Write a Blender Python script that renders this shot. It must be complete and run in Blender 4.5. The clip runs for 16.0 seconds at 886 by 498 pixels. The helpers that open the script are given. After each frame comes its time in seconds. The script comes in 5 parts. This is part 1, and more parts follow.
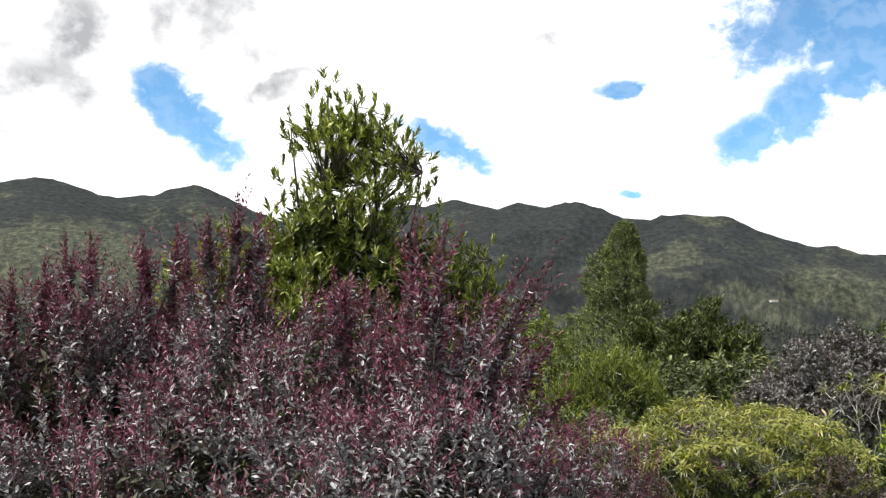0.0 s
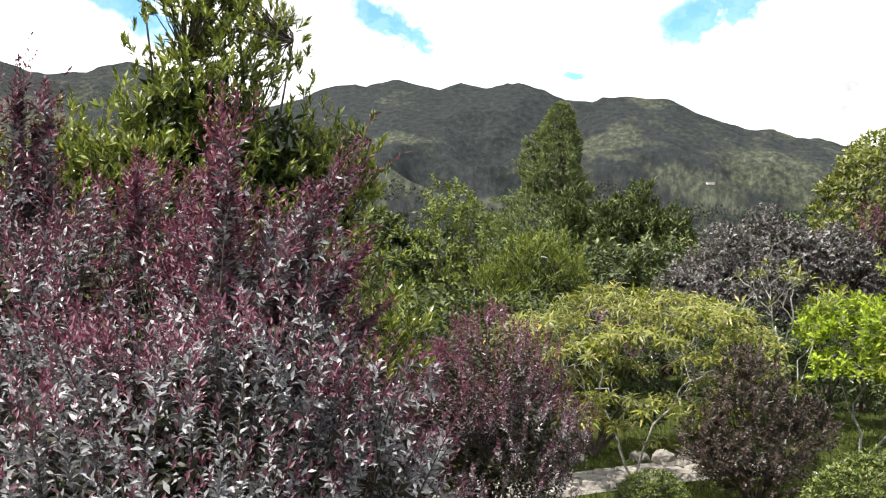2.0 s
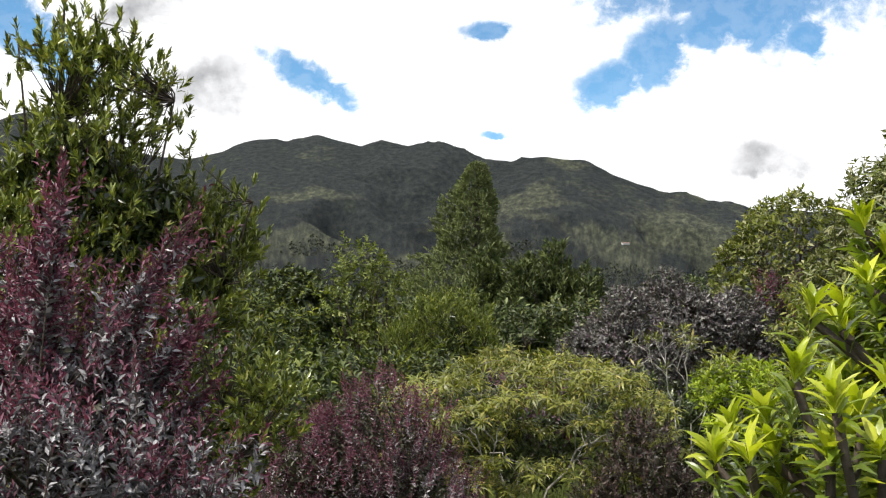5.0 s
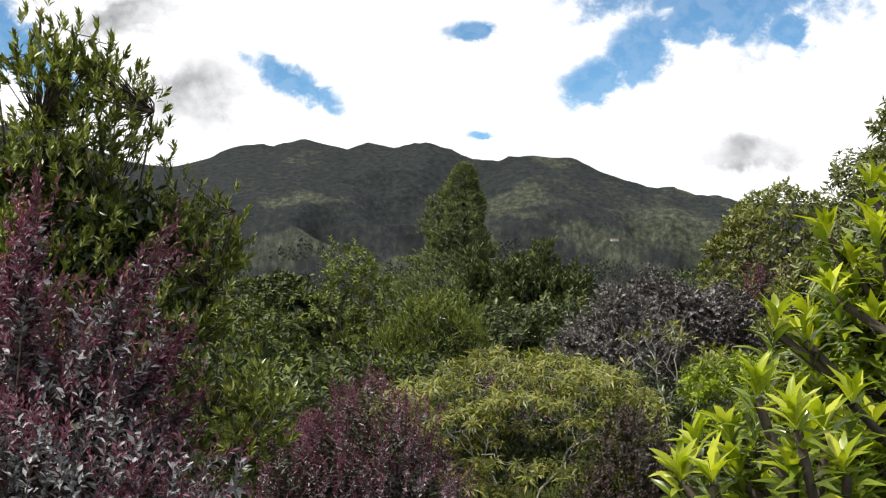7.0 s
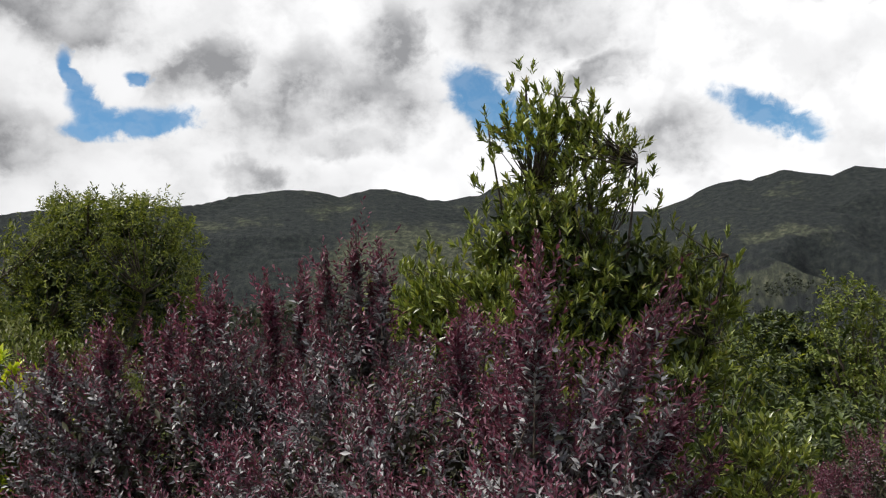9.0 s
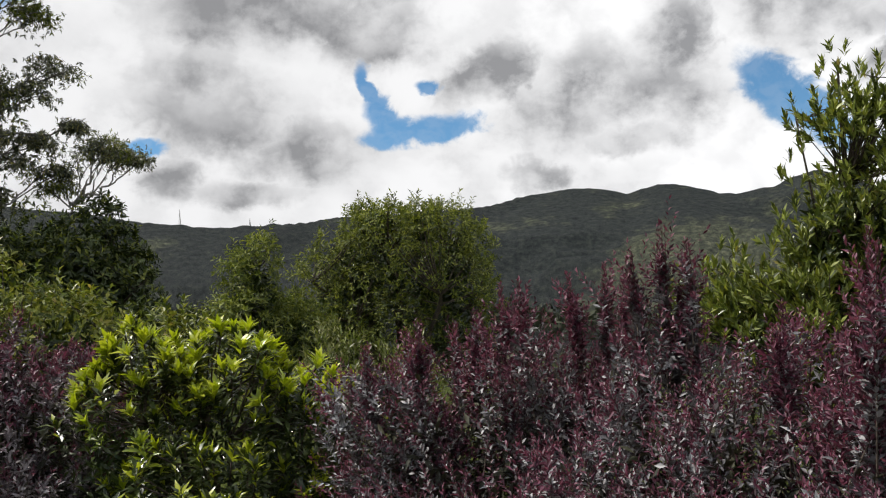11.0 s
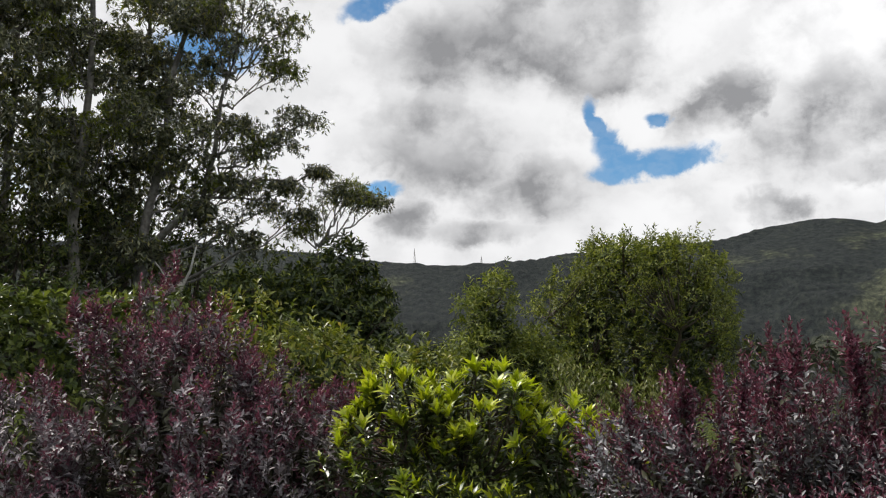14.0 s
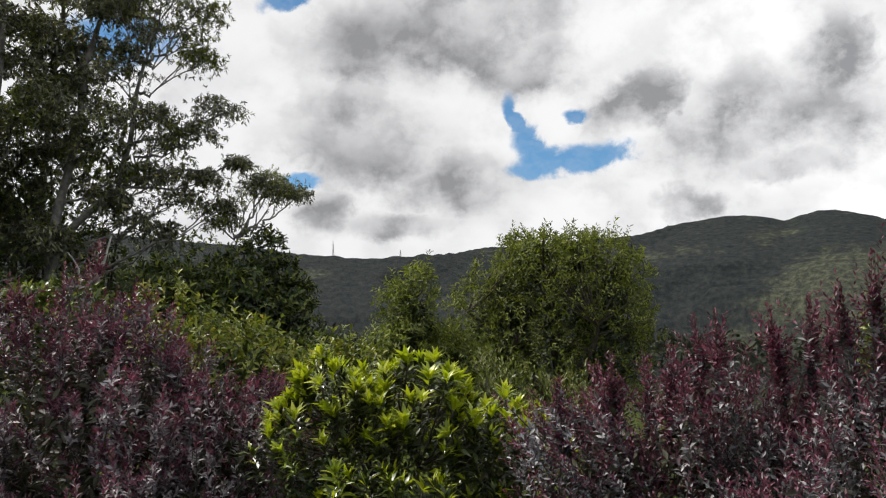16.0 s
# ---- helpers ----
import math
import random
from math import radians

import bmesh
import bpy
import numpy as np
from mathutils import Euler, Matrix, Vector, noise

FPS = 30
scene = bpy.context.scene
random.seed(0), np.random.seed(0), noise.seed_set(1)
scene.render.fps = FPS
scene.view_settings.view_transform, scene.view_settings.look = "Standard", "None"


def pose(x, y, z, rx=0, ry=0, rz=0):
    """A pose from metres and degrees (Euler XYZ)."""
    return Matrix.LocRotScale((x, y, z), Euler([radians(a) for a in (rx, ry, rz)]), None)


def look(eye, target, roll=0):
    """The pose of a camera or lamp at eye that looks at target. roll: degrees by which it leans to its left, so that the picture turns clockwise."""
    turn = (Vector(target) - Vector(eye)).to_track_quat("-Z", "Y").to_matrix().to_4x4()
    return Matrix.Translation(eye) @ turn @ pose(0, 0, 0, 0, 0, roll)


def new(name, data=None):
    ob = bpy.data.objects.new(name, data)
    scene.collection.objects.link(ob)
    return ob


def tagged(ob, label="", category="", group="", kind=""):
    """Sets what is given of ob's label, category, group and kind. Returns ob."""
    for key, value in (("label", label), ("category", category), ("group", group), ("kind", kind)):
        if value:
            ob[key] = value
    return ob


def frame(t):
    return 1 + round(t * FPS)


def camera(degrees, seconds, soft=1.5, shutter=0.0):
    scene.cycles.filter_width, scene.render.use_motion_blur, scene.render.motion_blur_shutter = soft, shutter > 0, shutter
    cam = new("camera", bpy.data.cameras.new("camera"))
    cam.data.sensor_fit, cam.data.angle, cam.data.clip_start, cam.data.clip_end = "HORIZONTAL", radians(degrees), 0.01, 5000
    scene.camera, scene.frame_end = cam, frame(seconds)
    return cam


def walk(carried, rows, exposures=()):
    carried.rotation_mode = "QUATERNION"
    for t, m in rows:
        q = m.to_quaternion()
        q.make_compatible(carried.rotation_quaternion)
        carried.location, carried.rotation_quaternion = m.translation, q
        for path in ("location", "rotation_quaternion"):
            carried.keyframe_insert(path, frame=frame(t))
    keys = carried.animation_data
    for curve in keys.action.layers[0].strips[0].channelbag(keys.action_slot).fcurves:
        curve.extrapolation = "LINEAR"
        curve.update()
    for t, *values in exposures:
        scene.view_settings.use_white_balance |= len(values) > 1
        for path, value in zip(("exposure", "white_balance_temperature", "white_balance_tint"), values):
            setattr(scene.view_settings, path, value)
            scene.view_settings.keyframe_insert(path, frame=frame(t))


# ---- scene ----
# Camera and its walk
cam = camera(46.6, 16.0, soft=1.2)
PATH = [
    (0, (-0.059, -0.077, 2.582, 95.57, 0.32, 0.83)),
    (0.5, (0.115, 0.086, 2.579, 94.80, 0.23, 0.24)),
    (1, (0.255, 0.193, 2.601, 92.36, 0.34, 0.40)),
    (1.5, (0.317, 0.366, 2.609, 92.10, -0.51, -0.17)),
    (2, (0.355, 0.523, 2.624, 88.95, 0.26, -2.42)),
    (2.5, (0.419, 0.587, 2.635, 89.49, -0.85, -3.98)),
    (3, (0.476, 0.605, 2.647, 90.42, -1.52, -5.83)),
    (3.5, (0.513, 0.598, 2.653, 91.55, -2.26, -7.12)),
    (4, (0.556, 0.539, 2.649, 92.44, -0.14, -7.38)),
    (4.2, (0.562, 0.539, 2.654, 92.24, -0.50, -6.92)),
    (6.3, (0.632, 0.572, 2.696, 92.03, 0.01, -7.28)),
    (6.5, (0.633, 0.569, 2.693, 92.07, 0.22, -7.81)),
    (7, (0.622, 0.561, 2.697, 92.15, 1.02, -7.45)),
    (7.5, (0.607, 0.515, 2.706, 92.98, 2.21, -0.96)),
    (8, (0.607, 0.540, 2.721, 94.52, 3.84, 7.09)),
    (8.5, (0.582, 0.649, 2.738, 95.11, 3.56, 13.92)),
    (9, (0.548, 0.739, 2.754, 95.48, 3.33, 19.14)),
    (9.5, (0.516, 0.781, 2.761, 95.63, 2.52, 24.07)),
    (10, (0.485, 0.785, 2.771, 95.88, 2.23, 28.32)),
    (10.2, (0.479, 0.784, 2.772, 96.01, 2.54, 30.04)),
    (12.3, (0.395, 0.807, 2.811, 97.17, 2.29, 41.14)),
    (12.5, (0.381, 0.803, 2.806, 97.51, 2.19, 42.32)),
    (13, (0.356, 0.798, 2.807, 97.99, 2.44, 45.27)),
    (13.5, (0.351, 0.779, 2.811, 98.56, 2.53, 47.17)),
    (14, (0.345, 0.761, 2.812, 98.87, 2.19, 47.91)),
    (14.5, (0.339, 0.739, 2.813, 99.16, 2.14, 48.39)),
    (15, (0.335, 0.720, 2.809, 99.28, 2.59, 47.06)),
    (15.5, (0.321, 0.711, 2.803, 98.72, 2.95, 44.34)),
    (16, (0.317, 0.701, 2.803, 98.32, 2.36, 43.37)),
]
EXPOSURES = [(0, 0.50), (1, 0.73), (2, 0.92), (2.5, 0.95), (3.2, 0.80), (4.2, 0.38), (7, 0.1), (8, -0.2), (9, -0.2), (12.5, -0.2), (16, -0.2)]
walk(cam, [(t, pose(*p)) for t, p in PATH], EXPOSURES)

# Sun: high, to the left and a little behind
SUN_YAW, SUN_EL = 112.0, 55.0
_y, _e = radians(SUN_YAW), radians(SUN_EL)
sun_way = Vector((-math.sin(_y) * math.cos(_e), math.cos(_y) * math.cos(_e), math.sin(_e)))
sun = new("sun", bpy.data.lights.new("sun", "SUN"))
sun.data.energy, sun.data.angle, sun.data.color = 4.3, radians(0.6), (1.0, 0.95, 0.87)
sun.matrix_world = look(sun_way * 50, (0, 0, 0))

# Openings of blue in the cloud: bearing to the left of +y, height over the horizon, half width, half height, lean (degrees)
BLUE = [
    (14.7, 12.5, 3.7, 1.4, 42), (16.6, 14.2, 1.7, 1.2, 0), (0.6, 11.4, 2.9, 0.85, 28), (-9.4, 14.1, 1.9, 0.5, 0),
    (-23.2, 16.8, 8.2, 3.9, 0), (-18.6, 13.0, 2.2, 1.6, -40), (-15.8, 11.2, 2.2, 1.2, -30), (-22.6, 14.0, 3.6, 1.5, 0), (-26.4, 13.0, 1.3, 1.2, 40), (-9.7, 8.4, 0.7, 0.25, 0),
    (38.6, 15.4, 1.3, 0.45, 70), (38.0, 13.8, 1.1, 0.9, 60), (35.6, 12.9, 3.6, 0.72, -5), (37.3, 12.9, 1.4, 0.9, 0), (34.9, 15.2, 0.8, 0.42, 0), (60.9, 19.6, 2.8, 1.4, 0),
    (51.3, 22.3, 1.9, 0.7, -20), (50.9, 12.4, 1.2, 0.4, 0),
]
# Shaded undersides of the clouds, as above
GREY = [
    (21.6, 14.2, 3.4, 2.4, 0), (13.3, 17.3, 4.6, 1.9, 0), (-4.9, 17.0, 2.0, 0.6, 0), (5.7, 10.6, 2.2, 1.8, 0), (-24.2, 6.9, 3.0, 0.8, 0), (9.5, 14.4, 2.6, 1.0, -20),
    (26.4, 13.9, 5.0, 2.4, -15), (31.6, 15.6, 2.6, 1.3, -20), (21.3, 16.3, 2.4, 2.6, 0), (29.2, 10.15, 1.7, 0.8, 0), (42.6, 20.4, 7.2, 2.9, -8), (38.2, 18.2, 3.4, 1.9, 0),
    (47.6, 14.9, 3.6, 2.6, 15), (41.6, 11.8, 3.2, 1.7, 0), (49.7, 10.3, 1.9, 1.3, 0), (45.5, 9.6, 3.0, 0.8, 0), (24.0, 11.5, 2.6, 0.8, 0),
]


def sky():
    world = bpy.data.worlds.new("sky")
    scene.world = world
    world.use_nodes = True
    nt = world.node_tree
    nt.nodes.clear()
    link = nt.links.new

    def node(kind, **props):
        n = nt.nodes.new(kind)
        for k, v in props.items():
            if k == "op":
                n.operation = v
        return n

    def value(op, a, b=None, clamp=False):
        n = node("ShaderNodeMath", op=op)
        n.use_clamp = clamp
        for i, v in enumerate((a, b)):
            if v is None:
                continue
            if hasattr(v, "links"):
                link(v, n.inputs[i])
            else:
                n.inputs[i].default_value = v
        return n.outputs[0]

    def span(v, a, b, c, d):
        n = node("ShaderNodeMapRange")
        n.interpolation_type = "SMOOTHSTEP"
        link(v, n.inputs[0])
        for i, q in enumerate((a, b, c, d)):
            n.inputs[i + 1].default_value = q
        return n.outputs[0]

    def mixed(f, a, b):
        n = node("ShaderNodeMix")
        n.data_type = "RGBA"
        link(f, n.inputs[0])
        for i, v in ((6, a), (7, b)):
            if hasattr(v, "links"):
                link(v, n.inputs[i])
            else:
                n.inputs[i].default_value = (*v, 1)
        return n.outputs[2]

    def noise_of(vec, scale, detail, rough=0.55, distortion=0.0):
        n = node("ShaderNodeTexNoise")
        link(vec, n.inputs["Vector"])
        n.inputs["Scale"].default_value, n.inputs["Detail"].default_value = scale, detail
        n.inputs["Roughness"].default_value, n.inputs["Distortion"].default_value = rough, distortion
        return n.outputs[0]

    coord = node("ShaderNodeTexCoord").outputs["Generated"]
    sep = node("ShaderNodeSeparateXYZ")
    link(coord, sep.inputs[0])
    x, y, z = sep.outputs
    bearing = value("MULTIPLY", value("ARCTAN2", value("MULTIPLY", x, -1.0), y), 180 / math.pi)
    height = value("MULTIPLY", value("ARCSINE", z), 180 / math.pi)
    flat = node("ShaderNodeCombineXYZ")
    link(bearing, flat.inputs[0])
    link(value("MULTIPLY", height, 1.15), flat.inputs[1])
    flat = flat.outputs[0]
    edge = noise_of(flat, 0.34, 9.0, 0.62)
    edge2 = noise_of(flat, 0.9, 6.0, 0.6, 0.4)
    broad = noise_of(flat, 0.16, 4.0, 0.5)
    billow = noise_of(flat, 0.24, 9.0, 0.58, 0.1)

    def shifted(a, b):
        n = node("ShaderNodeCombineXYZ")
        link(value("ADD", bearing, value("ADD", value("MULTIPLY", value("SUBTRACT", broad, 0.5), a), value("MULTIPLY", value("SUBTRACT", edge2, 0.5), b))), n.inputs[0])
        link(value("ADD", height, value("ADD", value("MULTIPLY", value("SUBTRACT", edge, 0.5), a * 0.6), value("MULTIPLY", value("SUBTRACT", billow, 0.5), b))), n.inputs[1])
        return n.outputs[0]

    torn, calm = shifted(2.4, 0.9), shifted(3.2, 2.4)

    def patches(rows, warp):
        total = None
        for a, e, ra, re, lean in rows:
            m = node("ShaderNodeMapping")
            m.vector_type = "TEXTURE"
            link(warp, m.inputs["Vector"])
            m.inputs["Location"].default_value = (a, e, 0)
            m.inputs["Rotation"].default_value = (0, 0, radians(lean))
            m.inputs["Scale"].default_value = (ra * 1.5, re * 1.5, 1)
            g = node("ShaderNodeTexGradient")
            g.gradient_type = "SPHERICAL"
            link(m.outputs[0], g.inputs[0])
            total = g.outputs["Fac"] if total is None else value("MAXIMUM", total, g.outputs["Fac"])
        return total

    # Cumulus all over the sky, with ragged openings
    over = noise_of(coord, 3.1, 8.0, 0.6, 0.2)
    away = value("MAXIMUM", span(bearing, 66.0, 80.0, 0.0, 1.0), span(bearing, -34.0, -46.0, 0.0, 1.0))
    away = value("MAXIMUM", away, span(height, 24.0, 32.0, 0.0, 1.0))
    rim = value("ADD", value("MULTIPLY", value("SUBTRACT", edge, 0.5), 0.95), value("MULTIPLY", value("SUBTRACT", edge2, 0.5), 0.85))
    clear = patches(BLUE, torn)
    hole = value("ADD", clear, value("MULTIPLY", rim, span(clear, 0.0, 0.30, 0.0, 1.0)))
    opening = value("MAXIMUM", value("MULTIPLY", span(hole, 0.12, 0.58, 0.0, 1.0), span(edge2, 0.40, 0.62, 1.0, 0.92)), value("MULTIPLY", away, span(over, 0.52, 0.62, 0.0, 1.0)))
    puff = noise_of(flat, 0.16, 9.0, 0.62, 0.3)
    bulk = span(patches(GREY, calm), 0.0, 0.62, 0.0, 1.0)
    # rounded heads, lit on top and shaded below
    heads = node("ShaderNodeTexVoronoi")
    heads.feature, heads.voronoi_dimensions = "SMOOTH_F1", "2D"
    heads.inputs["Scale"].default_value, heads.inputs["Smoothness"].default_value = 0.30, 0.35
    link(shifted(4.0, 3.0), heads.inputs["Vector"])
    heads = heads.outputs["Distance"]
    lumps = value("ADD", value("MULTIPLY", value("SUBTRACT", heads, 0.40), 0.45), value("MULTIPLY", value("SUBTRACT", edge, 0.5), 0.9))
    heaps = value("MULTIPLY", bulk, value("ADD", lumps, 0.56), True)
    grey = value("MAXIMUM", heaps, value("MULTIPLY", away, span(puff, 0.45, 0.62, 0.0, 0.8)))
    soft = value("ADD", span(heads, 0.25, 0.80, 0.0, 0.26), span(edge, 0.46, 0.72, 0.0, 0.22))
    side = span(bearing, 16.0, 46.0, 0.0, 1.0)
    white = mixed(side, (1.22, 1.22, 1.23), (1.04, 1.04, 1.05))
    dark = mixed(side, (0.38, 0.384, 0.40), (0.35, 0.352, 0.365))
    shade = value("ADD", grey, value("MULTIPLY", soft, span(side, 0.0, 1.0, 0.85, 0.7)), True)
    cloud = mixed(shade, white, dark)
    air = node("ShaderNodeTexSky")
    air.sky_type, air.sun_disc = "NISHITA", False
    air.sun_elevation, air.sun_rotation = radians(SUN_EL), radians(-SUN_YAW)
    air.altitude = 2600
    blue = node("ShaderNodeMix")
    blue.data_type, blue.blend_type = "RGBA", "MULTIPLY"
    blue.inputs[0].default_value = 1.0
    link(air.outputs[0], blue.inputs[6])
    blue.inputs[7].default_value = (0.096, 0.138, 0.146, 1)
    total = mixed(opening, cloud, blue.outputs[2])
    bg = node("ShaderNodeBackground")
    bg.inputs["Strength"].default_value = 1.0
    link(total, bg.inputs["Color"])
    out = node("ShaderNodeOutputWorld")
    link(bg.outputs[0], out.inputs["Surface"])


sky()

# ---- materials ----


class Nodes:
    """A small builder of node materials."""

    def __init__(self, name):
        self.mat = bpy.data.materials.new(name)
        self.mat.use_nodes = True
        self.nt = self.mat.node_tree
        self.bsdf = self.nt.nodes["Principled BSDF"]
        self.out = self.nt.nodes["Material Output"]

    def add(self, kind):
        return self.nt.nodes.new(kind)

    def link(self, a, b):
        self.nt.links.new(a, b)

    def noise(self, scale, detail=4.0, rough=0.6, space="Object", vec=None):
        n = self.add("ShaderNodeTexNoise")
        n.inputs["Scale"].default_value, n.inputs["Detail"].default_value, n.inputs["Roughness"].default_value = scale, detail, rough
        if vec is None:
            vec = self.add("ShaderNodeTexCoord").outputs[space]
        self.link(vec, n.inputs["Vector"])
        return n.outputs[0]

    def ramp(self, fac, stops):
        n = self.add("ShaderNodeValToRGB")
        els = n.color_ramp.elements
        while len(els) < len(stops):
            els.new(0.5)
        for el, (p, c) in zip(els, stops):
            el.position, el.color = p, (*c, 1)
        self.link(fac, n.inputs[0])
        return n.outputs[0]

    def mix(self, fac, a, b, blend="MIX"):
        n = self.add("ShaderNodeMix")
        n.data_type, n.blend_type = "RGBA", blend
        for i, v in ((0, fac), (6, a), (7, b)):
            if hasattr(v, "links"):
                self.link(v, n.inputs[i])
            else:
                n.inputs[i].default_value = v if i == 0 else (*v, 1)
        return n.outputs[2]

    def bump(self, height, strength, distance):
        n = self.add("ShaderNodeBump")
        n.inputs["Strength"].default_value, n.inputs["Distance"].default_value = strength, distance
        self.link(height, n.inputs["Height"])
        self.link(n.outputs[0], self.bsdf.inputs["Normal"])

    def span(self, v, a, b, c=0.0, d=1.0):
        n = self.add("ShaderNodeMapRange")
        n.interpolation_type = "SMOOTHSTEP"
        self.link(v, n.inputs[0])
        for i, q in enumerate((a, b, c, d)):
            n.inputs[i + 1].default_value = q
        return n.outputs[0]


def leaf_material(name, stops, rough=0.45, glow=0.25, patch=(0.75, 1.25), coat=0.0, single=False, lit=(1.25, 1.3, 0.7)):
    """Leaves whose colour varies from leaf to leaf and, more slowly, over the plant."""
    m = Nodes(name)
    if single:
        rnd = m.add("ShaderNodeObjectInfo").outputs["Random"]
    else:
        rnd = m.add("ShaderNodeNewGeometry").outputs["Random Per Island"]
    col = m.ramp(rnd, stops)
    slow = m.noise(1.4, 3.0, 0.6)
    tone = m.ramp(slow, [(0.3, (patch[0],) * 3), (0.7, (patch[1],) * 3)])
    col = m.mix(1.0, col, tone, "MULTIPLY")
    speck = m.noise(60.0, 3.0, 0.6)
    col = m.mix(m.span(speck, 0.5, 0.75, 0.0, 0.35), col, (0.09, 0.07, 0.035))
    m.link(col, m.bsdf.inputs["Base Color"])
    m.link(m.span(speck, 0.3, 0.7, rough - 0.08, rough + 0.12), m.bsdf.inputs["Roughness"])
    m.bsdf.inputs["Coat Weight"].default_value = coat
    m.bsdf.inputs["Coat Roughness"].default_value = 0.25
    thin = m.add("ShaderNodeBsdfTranslucent")
    warm = m.mix(1.0, col, lit, "MULTIPLY")
    m.link(warm, thin.inputs["Color"])
    mixer = m.add("ShaderNodeMixShader")
    mixer.inputs[0].default_value = glow
    m.link(m.bsdf.outputs[0], mixer.inputs[1])
    m.link(thin.outputs[0], mixer.inputs[2])
    m.link(mixer.outputs[0], m.out.inputs["Surface"])
    return m.mat


def bark_material(name, a, b, scale=14.0):
    m = Nodes(name)
    grain = m.noise(scale, 6.0, 0.65)
    patch = m.noise(scale * 0.15, 3.0)
    col = m.mix(m.span(grain, 0.35, 0.65), a, b)
    col = m.mix(m.span(patch, 0.45, 0.65, 0.0, 0.6), col, tuple(0.6 * v for v in a))
    m.link(col, m.bsdf.inputs["Base Color"])
    m.bsdf.inputs["Roughness"].default_value = 0.85
    m.bump(grain, 0.6, 0.01)
    return m.mat


M_PURPLE = leaf_material("purple_leaf", [(0.0, (0.046, 0.017, 0.029)), (0.4, (0.106, 0.033, 0.059)), (0.75, (0.189, 0.059, 0.100)), (1.0, (0.281, 0.118, 0.167))], 0.46, 0.28, lit=(1.35, 0.9, 0.9))
# pale greys paint the sun's glint on the glossy older leaves
M_SHEEN = leaf_material("grey_sheen_leaf", [(0.0, (0.073, 0.066, 0.070)), (0.35, (0.162, 0.153, 0.162)), (0.75, (0.319, 0.313, 0.324)), (1.0, (0.535, 0.530, 0.535))], 0.46, 0.1, lit=(1, 1, 1))
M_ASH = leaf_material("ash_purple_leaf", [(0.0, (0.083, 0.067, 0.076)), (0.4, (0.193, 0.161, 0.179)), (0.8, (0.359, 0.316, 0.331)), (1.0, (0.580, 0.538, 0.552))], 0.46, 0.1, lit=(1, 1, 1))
M_PLUM = leaf_material("dull_plum_leaf", [(0.0, (0.035, 0.022, 0.032)), (0.5, (0.085, 0.055, 0.072)), (0.85, (0.15, 0.11, 0.13)), (1.0, (0.26, 0.22, 0.24))], 0.42, 0.12)
M_LANCE = leaf_material("olive_leaf", [(0.0, (0.049, 0.067, 0.019)), (0.5, (0.135, 0.171, 0.036)), (0.85, (0.284, 0.322, 0.066)), (1.0, (0.540, 0.574, 0.228))], 0.34, 0.25, coat=0.3)
M_YELLOW = leaf_material("yellow_green_leaf", [(0.0, (0.086, 0.105, 0.013)), (0.5, (0.194, 0.210, 0.027)), (0.9, (0.318, 0.319, 0.059)), (1.0, (0.378, 0.294, 0.101))], 0.42, 0.28)
M_FRESH = leaf_material("fresh_green_leaf", [(0.0, (0.22, 0.28, 0.010)), (0.5, (0.42, 0.48, 0.018)), (1.0, (0.58, 0.60, 0.05))], 0.34, 0.35, coat=0.3)
M_GLOSS = leaf_material("glossy_green_leaf", [(0.0, (0.075, 0.115, 0.012)), (0.6, (0.16, 0.225, 0.022)), (1.0, (0.28, 0.34, 0.05))], 0.32, 0.3, coat=0.4)
M_BRIGHT = leaf_material("bright_green_leaf", [(0.0, (0.16, 0.24, 0.015)), (0.5, (0.32, 0.42, 0.025)), (1.0, (0.48, 0.55, 0.06))], 0.42, 0.38)
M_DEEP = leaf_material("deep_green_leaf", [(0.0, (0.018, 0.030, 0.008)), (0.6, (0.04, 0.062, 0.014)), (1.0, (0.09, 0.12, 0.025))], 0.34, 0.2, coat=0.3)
M_GREY = leaf_material("grey_mauve_leaf", [(0.0, (0.035, 0.033, 0.033)), (0.5, (0.105, 0.100, 0.097)), (0.85, (0.22, 0.214, 0.20)), (1.0, (0.36, 0.36, 0.32))], 0.45, 0.12)
M_RUST = leaf_material("red_brown_leaf", [(0.0, (0.022, 0.012, 0.012)), (0.5, (0.06, 0.03, 0.03)), (1.0, (0.14, 0.09, 0.075))], 0.45, 0.15)
M_IVY = leaf_material("pale_olive_leaf", [(0.0, (0.055, 0.066, 0.018)), (0.5, (0.15, 0.165, 0.05)), (1.0, (0.34, 0.335, 0.16))], 0.40, 0.22)
M_FIR = leaf_material("cypress_leaf", [(0.0, (0.050, 0.070, 0.022)), (0.5, (0.130, 0.165, 0.052)), (1.0, (0.27, 0.305, 0.12))], 0.6, 0.15)
M_WOOD = leaf_material("dark_tree_leaf", [(0.0, (0.020, 0.032, 0.009)), (0.6, (0.048, 0.070, 0.018)), (1.0, (0.10, 0.135, 0.032))], 0.55, 0.12)
M_MEADOW = leaf_material("meadow_leaf", [(0.0, (0.055, 0.078, 0.014)), (0.5, (0.125, 0.165, 0.028)), (1.0, (0.26, 0.29, 0.07))], 0.5, 0.25)
M_GUM = leaf_material("gum_leaf", [(0.0, (0.055, 0.062, 0.040)), (0.5, (0.144, 0.151, 0.096)), (0.9, (0.286, 0.288, 0.177)), (1.0, (0.463, 0.405, 0.117))], 0.40, 0.15, coat=0.2)
